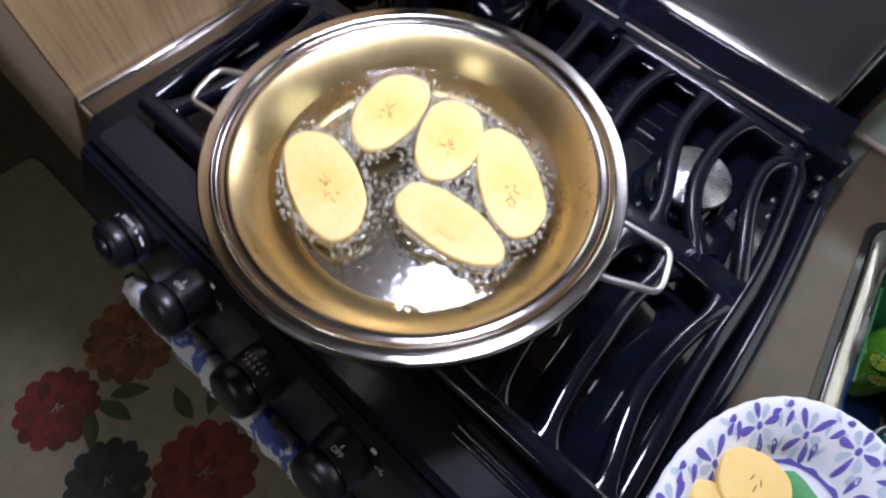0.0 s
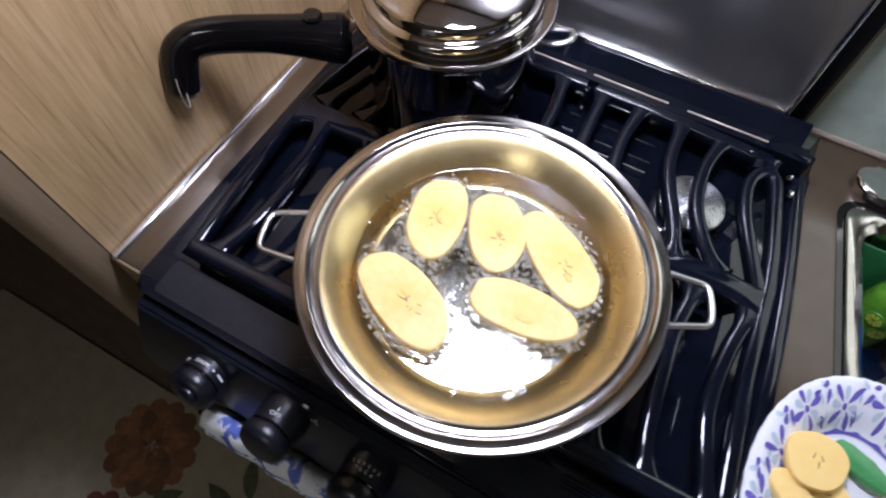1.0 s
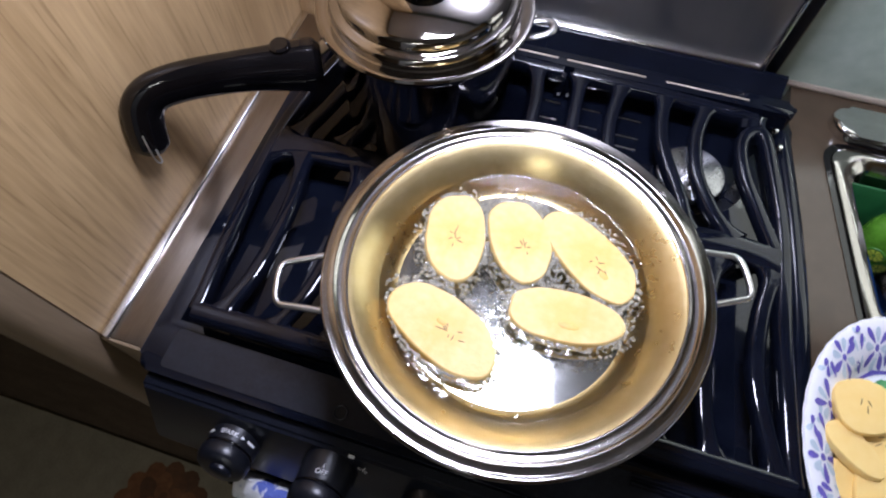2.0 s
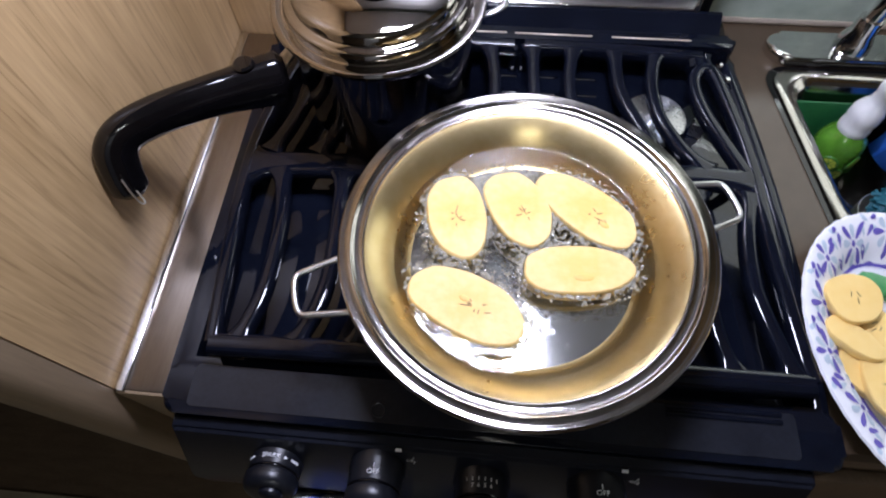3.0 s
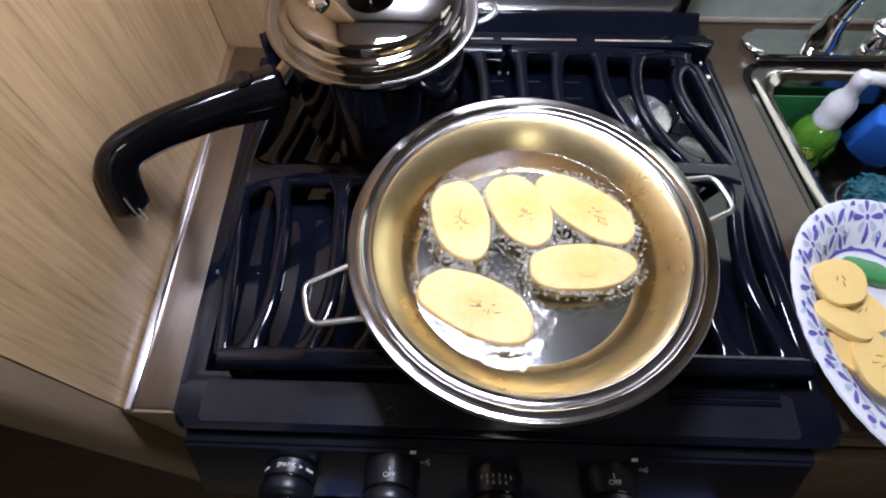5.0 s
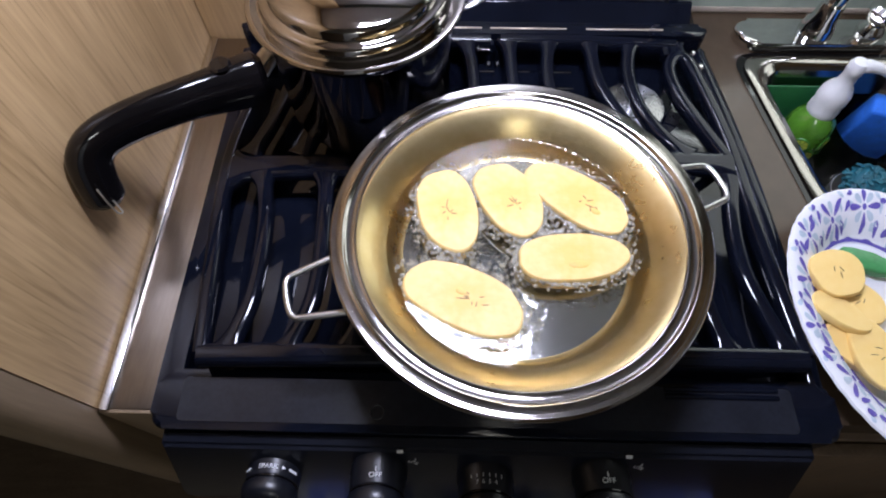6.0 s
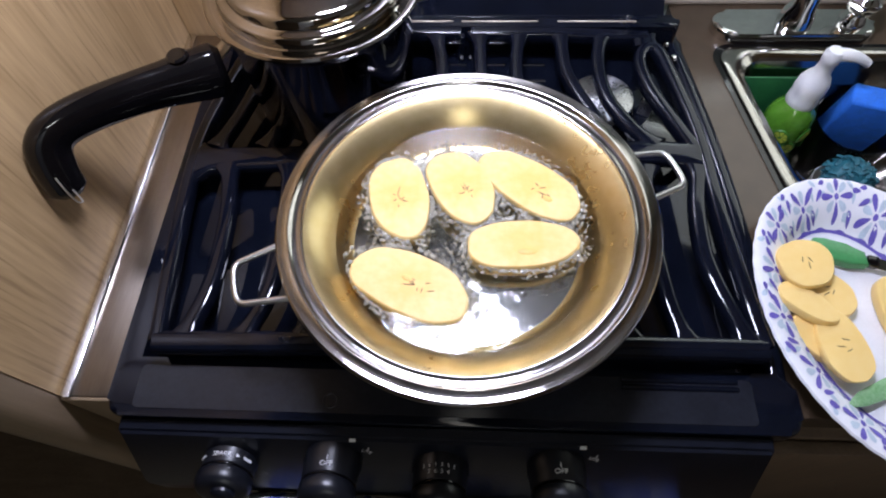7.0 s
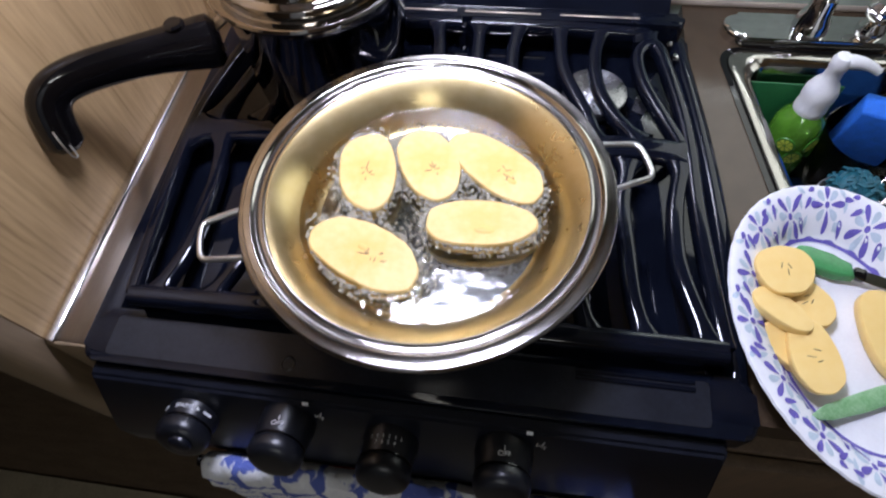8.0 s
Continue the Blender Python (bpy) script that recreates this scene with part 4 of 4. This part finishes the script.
for x in (0.505,):
    k = part("tap_handle", turned(revolve([(0.016, 0.014), (0.0145, 0.022), (0.010, 0.030), (0.0165, 0.038), (0.0175, 0.050), (0.012, 0.056), (0, 0.057)], 24, (x, 0.379, CT), wobble=lambda a, z: 1 + (0.09 * math.cos(6 * a) if z > 0.034 else 0)), SKEW), M_CHROME, faucet)

BX, BY = 0.409, 0.274
bottle = thing("soap_bottle", (BX, BY, 0.768), "clear green foaming soap bottle with white pump in the sink", "soap bottle")
part("body", revolve([(0, 0.7685), (0.023, 0.7685), (0.027, 0.772), (0.028, 0.80), (0.028, 0.858), (0.025, 0.870), (0.018, 0.878), (0.015, 0.882), (0, 0.882)], 40, (BX, BY, 0), wobble=lambda a, z: 1 + 0.04 * math.cos(2 * a)), M_SOAP, bottle)
for i in range(9):
    a = radians(-150 + 32 * i)
    z = 0.826 + 0.020 * (i % 2)
    m = Matrix.Translation((BX + 0.0292 * math.cos(a) * (1 + 0.04 * math.cos(2 * a)), BY + 0.0292 * math.sin(a) * (1 + 0.04 * math.cos(2 * a)), z)) @ Matrix.Rotation(a, 4, "Z") @ Matrix.Rotation(radians(90), 4, "Y")
    disc = part("printed_lime", turned(revolve([(0, 0.0010), (0.0105, 0.0004), (0.0115, -0.001)], 24), m), M_LIME, bottle)
    bm = bmesh.new()
    for s in range(8):
        w = 2 * math.pi * s / 8
        q = bmesh.new()
        q.faces.new([q.verts.new(v) for v in ((0.0018, -0.0004, 0.0012), (0.0086, -0.0026, 0.0010), (0.0090, 0.0, 0.0010), (0.0086, 0.0026, 0.0010), (0.0018, 0.0004, 0.0012))])
        join(bm, q, Matrix.Rotation(w, 4, "Z"))
    part("lime_segments", turned(bm, m), M_LEMON, disc, smooth=False)
pump = part("pump", revolve([(0.0165, 0.878), (0.0182, 0.882), (0.0182, 0.890), (0.0168, 0.894), (0.0185, 0.903), (0.0180, 0.914), (0.0145, 0.923), (0.0100, 0.929), (0.0088, 0.944), (0.0100, 0.946), (0.0105, 0.957), (0.008, 0.962), (0, 0.963)], 36, (BX + 0.002, BY + 0.003, 0)), M_PUMP, bottle, "white foaming pump head")
part("nozzle", sweep([(BX, BY + 0.003, 0.953), (BX + 0.013, BY + 0.001, 0.957), (BX + 0.029, BY - 0.002, 0.955), (BX + 0.041, BY - 0.004, 0.949)], 0.0068, 0.0062, 14, 5, sizes=[1.25, 1.2, 0.9, 0.75]), M_PUMP, pump)

cup = thing("sponge_cup", (0.492, 0.264, 0.768), "clear plastic sponge cup standing in the sink", "cup")
part("cup_wall", revolve([(0, 0.7685), (0.040, 0.7685), (0.044, 0.80), (0.050, 0.858), (0.0512, 0.8585), (0.0512, 0.857), (0.0452, 0.80), (0.041, 0.771), (0, 0.7705)], 48, (0.492, 0.264, 0)), M_CLEAR, cup)
m = Matrix.Translation((0.494, 0.268, 0.868)) @ Matrix.Rotation(radians(-18), 4, "Z") @ Matrix.Rotation(radians(14), 4, "X")
sponge = bmesh.new()
box(-0.033, 0.033, -0.015, 0.015, -0.062, 0.038, 0.004, 3, sponge)
solid("sponge", turned(sponge, m), M_SPONGE, "bright blue cleaning sponge standing in a clear cup", "sponge")

bm = bmesh.new()
box(HX0 + 0.012, 0.470, 0.3075, 0.3105, 0.772, 0.884, 0.0013, 2, bm)
turned(bm, Matrix.Translation((0, 0.311, 0.772)) @ Matrix.Rotation(radians(-3), 4, "X") @ Matrix.Translation((0, -0.311, -0.772)))
join(bm, box(HX0 + 0.0165, HX0 + 0.0195, 0.190, 0.302, 0.772, 0.876, 0.0013, 2))
solid("cutting_mat", turned(bm, SKEW), M_MATGREEN, "dark green folded plastic mat standing in the sink", "cutting mat")
rng2 = random.Random(9)
bm = bmesh.new()
for k in range(90):
    a, e, r = rng2.uniform(0, 6.28), rng2.uniform(-0.4, 1.4), 0.026
    c = Vector((0.462 + r * math.cos(a) * math.cos(e), 0.186 + r * math.sin(a) * math.cos(e), 0.845 + 0.75 * r * math.sin(e)))
    d = Vector((rng2.uniform(-1, 1), rng2.uniform(-1, 1), rng2.uniform(-0.5, 0.5))).normalized() * 0.007
    join(bm, sweep([c - d, c + Vector((0, 0, 0.003)), c + d], 0.0022, 0.0010, 6, 3))
join(bm, revolve([(0, 0.024), (0.016, 0.02), (0.026, 0.008), (0.026, -0.004), (0.014, -0.012), (0, -0.013)], 24, (0.462, 0.186, 0.842)))
scr = solid("scouring_pad", bm, M_TEAL, "teal curly plastic scouring pad resting on a cup in the sink", "scouring pad")
glass = solid("steel_cup", revolve([(0, 0.769), (0.03, 0.769), (0.034, 0.829), (0.0325, 0.829), (0.028, 0.772), (0, 0.772)], 32, (0.462, 0.186, 0)), M_STEEL, "small steel cup standing in the sink", "cup")

# ---- paper plate ----
CX, CY, LEAN_OVER = 0.3835, -0.029, 0.2
PROFILE = [(0.0, 0.9035), (0.099, 0.9035), (0.105, 0.9045), (0.110, 0.9095), (0.117, 0.9205), (0.130, 0.9300), (0.1445, 0.9375), (0.1485, 0.9375), (0.1500, 0.9355)]


def plate_z(r):
    for (r0, z0), (r1, z1) in zip(PROFILE, PROFILE[1:]):
        if r0 <= r <= r1:
            return z0 + (z1 - z0) * (r - r0) / (r1 - r0)
    return PROFILE[-1][1]


def onto_oval(x, y):
    """From a round plate about the origin to the oval one on the worktop; its border keeps one width."""
    r, a = math.hypot(x, y), math.atan2(y, x)
    k = r - 0.040 if r > 0.09 else r * 0.05 / 0.09
    u, v = k * math.cos(a), r * math.sin(a)
    c, q = math.cos(LEAN_OVER), math.sin(LEAN_OVER)
    return CX + u * c - v * q, CY + u * q + v * c


def to_oval(bm):
    for v in bm.verts:
        v.co.x, v.co.y = onto_oval(v.co.x, v.co.y)
    return bm


plate = thing("paper_plate", (CX, CY, 0.9005), "oval white paper plate with violet and aqua flower border", "plate")
flute = lambda a, z: 1 + (0.0022 * math.sin(48 * a) if z > 0.912 else 0)
part("dish", to_oval(revolve([(0, 0.901), (0.06, 0.901), (0.0905, 0.901), (0.099, 0.901), (0.1055, 0.902)] + [(r, z) for r, z in PROFILE[::-1]][:-1] + [(0.0905, 0.9035), (0.06, 0.9035), (0, 0.9035)], 192, wobble=flute)), M_PLATE, plate)


def printed(name, shapes, material, lift):
    """Printed shapes, each a closed outline of (radius, angle), laid onto the plate's surface."""
    bm = bmesh.new()
    for shape in shapes:
        c = Vector((sum(p[0] * math.cos(p[1]) for p in shape), sum(p[0] * math.sin(p[1]) for p in shape), 0)) / len(shape)
        place = lambda x, y: (*onto_oval(x, y), plate_z(math.hypot(x, y)) + lift)
        mid = bm.verts.new(place(c.x, c.y))
        ring = [bm.verts.new(place(r * math.cos(a), r * math.sin(a))) for r, a in shape]
        for i in range(len(ring)):
            bm.faces.new((mid, ring[i], ring[(i + 1) % len(ring)]))
    part(name, bm, material, plate, smooth=False)


def petal(x, y, turn, length, width, n=14):
    """A drop-shaped petal from (x, y), as (radius, angle) pairs."""
    out = []
    for i in range(n):
        t = 2 * math.pi * i / n
        u = 0.5 - 0.5 * math.cos(t)
        w = width * math.sin(t) * (0.35 + 0.65 * u)
        px, py = x + math.cos(turn) * u * length - math.sin(turn) * w, y + math.sin(turn) * u * length + math.cos(turn) * w
        out.append((math.hypot(px, py), math.atan2(py, px)))
    return out


violet, aqua, dots = [], [], []
rng3 = random.Random(2)


def motif(r, a, size, spin):
    """A four-petalled printed flower with aqua petals between."""
    x, y = r * math.cos(a), r * math.sin(a)
    for k in range(4):
        w = a + math.pi / 2 * k + spin
        for out, ofs, wd, ln in ((violet, w, 0.27, 1.05), (aqua, w + math.pi / 4, 0.30, 0.80)):
            reach = min(ln * size, 0.1480 - r - 0.004 * size / 0.013 if math.cos(ofs - a) > 0.6 else 1.0)
            if reach > 0.004:
                out.append(petal(x + 0.3 * size * math.cos(ofs), y + 0.3 * size * math.sin(ofs), ofs, reach, wd * size))
    q = [2 * math.pi * s / 10 for s in range(10)]
    dots.append([(math.hypot(x + 0.19 * size * math.cos(t), y + 0.19 * size * math.sin(t)), math.atan2(y + 0.19 * size * math.sin(t), x + 0.19 * size * math.cos(t))) for t in q])


for i in range(15):
    a = 2 * math.pi * i / 15 + 0.1
    motif(0.131 if i % 2 else 0.1235, a, 0.0160, 0.1 if i % 2 else 0.6)
    b = a + math.pi / 15
    for rr, tw, ln in ((0.1090, 0.5, 0.013), (0.127, -0.7, 0.013), (0.1400, 1.9, 0.010), (0.1425, -1.5, 0.008)):
        w = b + rng3.uniform(-0.04, 0.04)
        violet.append(petal(rr * math.cos(w), rr * math.sin(w), b + tw + rng3.uniform(-0.3, 0.3), ln * 1.05, 0.0036))
    for rr, tw in ((0.1130, 1.2), (0.1330, -1.5), (0.140, 0.9), (0.122, 2.6), (0.127, 0.2)):
        w = b + rng3.uniform(-0.07, 0.07)
        aqua.append(petal(rr * math.cos(w), rr * math.sin(w), b + tw, 0.011, 0.0033))
printed("aqua_petals", aqua, M_AQUA, 0.0005)
printed("violet_petals", violet + dots, M_VIOLET, 0.0008)
bm = bmesh.new()
rings = []
for i in range(160):
    a = 2 * math.pi * i / 160
    r0, r1 = 0.1030, 0.1060 + 0.0016 * max(0.0, math.sin(22 * a))
    rings.append([bm.verts.new((*onto_oval(r * math.cos(a), r * math.sin(a)), plate_z(r) + 0.0007)) for r in (r0, 0.5 * (r0 + r1), r1)])
for i in range(160):
    p, q = rings[i], rings[(i + 1) % 160]
    for k in range(2):
        bm.faces.new((p[k], p[k + 1], q[k + 1], q[k]))
part("violet_ring", bm, M_VIOLET, plate, "violet line round the well")

RAW = "raw pale orange-yellow plantain slice lying on the paper plate"
GR = "raw plantain slices on the plate"
S3 = [(-0.003, 0.003, 70, 0.0026), (0.004, 0.002, 110, 0.0024), (0.001, -0.004, 80, 0.003)]
plantain((0.333, -0.045, 0.9055), 0.032, 0.022, 0.011, Matrix.Rotation(radians(-40), 4, "Z") @ Matrix.Rotation(radians(7), 4, "Y"), 0.4, [], None, M_FLESH_RAW, RAW, GR)
plantain((0.350, 0.0, 0.9055), 0.027, 0.021, 0.011, Matrix.Rotation(radians(-50), 4, "Z") @ Matrix.Rotation(radians(-4), 4, "Y"), 1.4, S3, None, M_FLESH_RAW, RAW, GR)
plantain((0.3445, -0.057, 0.9125), 0.036, 0.0215, 0.011, Matrix.Rotation(radians(-82), 4, "Z") @ Matrix.Rotation(radians(-4), 4, "Y"), 2.1, [(s[0] * 1.5, s[1], s[2], s[3]) for s in S3], None, M_FLESH_RAW, RAW, GR, (-0.004, 0))
plantain((0.320, -0.017, 0.917), 0.028, 0.016, 0.010, Matrix.Rotation(radians(-38), 4, "Z") @ Matrix.Rotation(radians(-12), 4, "X"), 0.9, [], None, M_FLESH_RAW, RAW, GR)
plantain((0.3285, 0.0245, 0.919), 0.0265, 0.0255, 0.011, Matrix.Rotation(radians(10), 4, "Z"), 0.2, S3, None, M_FLESH_RAW, "round raw plantain slice on top of the pile on the plate", GR)
plantain((0.420, -0.026, 0.9055), 0.045, 0.027, 0.012, Matrix.Rotation(radians(-85), 4, "Z"), 1.0, S3, None, M_FLESH_RAW, RAW, GR)

knife = thing("paring_knife", (0.39, 0.04, 0.905), "small knife with green plastic handle lying on the plate", "knife")
K = Matrix.Translation((0.345, 0.052, 0.913)) @ Matrix.Rotation(radians(-17), 4, "Z")
grip_pts = [(0, 0.003), (0.004, 0.010), (0.014, 0.0125), (0.034, 0.0105), (0.052, 0.0075), (0.056, -0.007), (0.040, -0.0115), (0.016, -0.0105), (0.004, -0.006)]
part("handle", turned(slab(grip_pts, -0.005, 0.005, 0.003, 3), K), M_GREEN, knife, "green plastic handle")
part("bolster", turned(box(0.055, 0.066, -0.0062, 0.0062, -0.004, 0.004, 0.002), K), M_BAKELITE, knife)
part("blade", turned(slab([(0.064, -0.0065), (0.115, -0.006), (0.140, 0.0055), (0.064, 0.0062)], -0.0008, 0.0008, 0.0004, 1), K), M_CHROME, knife)
part_pts = [(0.330, -0.113, 0.9245), (0.352, -0.103, 0.9140), (0.380, -0.091, 0.9095), (0.405, -0.080, 0.9095), (0.430, -0.072, 0.910)]
solid("plantain_peel", sweep(part_pts, 0.0085, 0.0022, 12, 6, sizes=[0.15, 0.8, 1.0, 1.0, 0.8]), M_PEEL, "strip of green plantain peel lying across the plate", "peel")

# ---- towel over the oven bar ----
towel = thing("dish_towel", (-0.05, -0.207, 0.6), "white terry towel with blue plaid lines hanging on the oven bar", "towel")


def plaid_mat():
    m = mat("plaid_terry", (0.86, 0.87, 0.90), 0.95, vary=0.08, scale=120, bump=1.0, bscale=500)
    nt = m.node_tree
    n, l = nt.nodes, nt.links
    p = n["Principled BSDF"]
    base = p.inputs["Base Color"].links[0].from_socket
    tc, sp, nz = n.new("ShaderNodeTexCoord"), n.new("ShaderNodeSeparateXYZ"), n.new("ShaderNodeTexNoise")
    nz.inputs["Scale"].default_value = 70
    l.new(tc.outputs["Object"], nz.inputs["Vector"])
    l.new(tc.outputs["Object"], sp.inputs[0])
    total = None
    for axis, freq, limit in (("X", 145.0, 0.72), ("Z", 190.0, 0.78)):
        wob = n.new("ShaderNodeMath")
        wob.operation, wob.inputs[1].default_value = "MULTIPLY_ADD", 3.0
        k = n.new("ShaderNodeMath")
        k.operation, k.inputs[1].default_value = "MULTIPLY", freq
        l.new(sp.outputs[axis], k.inputs[0])
        l.new(nz.outputs[0], wob.inputs[0])
        l.new(k.outputs[0], wob.inputs[2])
        sn, gt = n.new("ShaderNodeMath"), n.new("ShaderNodeMapRange")
        sn.operation = "SINE"
        l.new(wob.outputs[0], sn.inputs[0])
        l.new(sn.outputs[0], gt.inputs[0])
        gt.inputs[1].default_value, gt.inputs[2].default_value, gt.inputs[4].default_value = limit, limit + 0.15, 0.9
        if total is None:
            total = gt.outputs[0]
        else:
            mx = n.new("ShaderNodeMath")
            mx.operation = "MAXIMUM"
            l.new(total, mx.inputs[0])
            l.new(gt.outputs[0], mx.inputs[1])
            total = mx.outputs[0]
    mix = n.new("ShaderNodeMix")
    mix.data_type = "RGBA"
    l.new(total, mix.inputs[0])
    l.new(base, mix.inputs[6])
    mix.inputs[7].default_value = (0.03, 0.08, 0.46, 1)
    l.new(mix.outputs[2], p.inputs["Base Color"])
    return m


bm = bmesh.new()
prof = [(-0.190, 0.60), (-0.191, 0.70), (-0.1915, 0.76), (-0.192, 0.790), (-0.193, 0.803), (-0.1955, 0.815), (-0.199, 0.823), (-0.204, 0.8275), (-0.209, 0.828), (-0.214, 0.8255), (-0.219, 0.818), (-0.222, 0.806), (-0.224, 0.790), (-0.2255, 0.75), (-0.227, 0.68), (-0.229, 0.50)]
rows, nx = [], 110
for i in range(nx + 1):
    x = -0.217 + 0.425 * i / nx
    w = 0.0022 * math.sin(x * 95) + 0.0018 * math.sin(x * 41 + 1)
    row = []
    for y, z in prof:
        q = 0.0032 * noise.noise((x * 70, z * 45, y * 60)) + 0.0022 * noise.noise((x * 190, z * 150, y * 150))
        row.append(bm.verts.new((x, -0.2015 + (y + 0.2085) * 0.78 - abs(w) * 0.6 - (q if y < -0.204 else -0.2 * q), z - 0.002 + w * 0.7 + q)))
    rows.append(row)
for p, q in zip(rows, rows[1:]):
    for k in range(len(prof) - 1):
        bm.faces.new((p[k], p[k + 1], q[k + 1], q[k]))
cloth = part("cloth", bm, plaid_mat(), towel)
md = cloth.modifiers.new("thickness", "SOLIDIFY")
md.thickness, md.offset = 0.004, 1

# ---- rug ----
rug = thing("rug", (-0.5, -0.75, 0.0), "beige floor rug with large red and dark flowers in shade", "rug")
part("rug_base", slab(rounded(-1.3, 0.3, -1.45, -0.205, 0.03), 0.0005, 0.010, 0.003), M_RUG, rug)


def flower(x, y, r, material, phase):
    bm = bmesh.new()
    for layer, (k, n, h) in enumerate(((1.0, 13, 0.0106), (0.80, 11, 0.0116), (0.60, 9, 0.0126), (0.42, 7, 0.0136), (0.25, 5, 0.0146), (0.12, 3, 0.0156))):
        for i in range(n):
            a = 2 * math.pi * i / n + phase + layer * 0.5
            q = revolve([(0, 0.0012), (0.75, 0.0009), (1.0, -0.0006)], 12)
            turned(q, Matrix.Translation((x + 0.62 * r * k * math.cos(a), y + 0.62 * r * k * math.sin(a), h)) @ Matrix.Rotation(a, 4, "Z") @ Matrix.Diagonal((0.36 * r * k, 0.25 * r * k, 1, 1)))
            join(bm, q)
    part("woven_flower", bm, material, rug)


def leaf(x, y, turn, ln):
    bm = sweep([(0, 0, 0.0105), (ln * 0.5, ln * 0.05, 0.0112), (ln, 0, 0.0105)], 0.02, 0.0014, 8, 5, sizes=[0.1, 0.8, 1, 0.7, 0.05])
    part("woven_leaf", turned(bm, Matrix.Translation((x, y, 0)) @ Matrix.Rotation(radians(turn), 4, "Z")), M_LEAFPILE, rug)


flower(-0.642, -0.325, 0.118, M_RUST, 0.2)
flower(-0.622, -0.535, 0.100, M_RED, 0.9)
flower(-0.265, -0.392, 0.12, M_RED, 0.5)
flower(-0.405, -0.545, 0.095, M_DARKPILE, 1.4)
flower(-1.0, -0.9, 0.13, M_RUST, 0.1)
flower(-0.2, -0.95, 0.12, M_DARKPILE, 0.7)
for x, y, a, ln in ((-0.57, -0.47, 20, 0.10), (-0.58, -0.49, -25, 0.11), (-0.56, -0.44, 55, 0.09), (-0.36, -0.31, 120, 0.1), (-0.38, -0.34, 170, 0.09), (-0.33, -0.5, 200, 0.08)):
    leaf(x, y, a, ln)
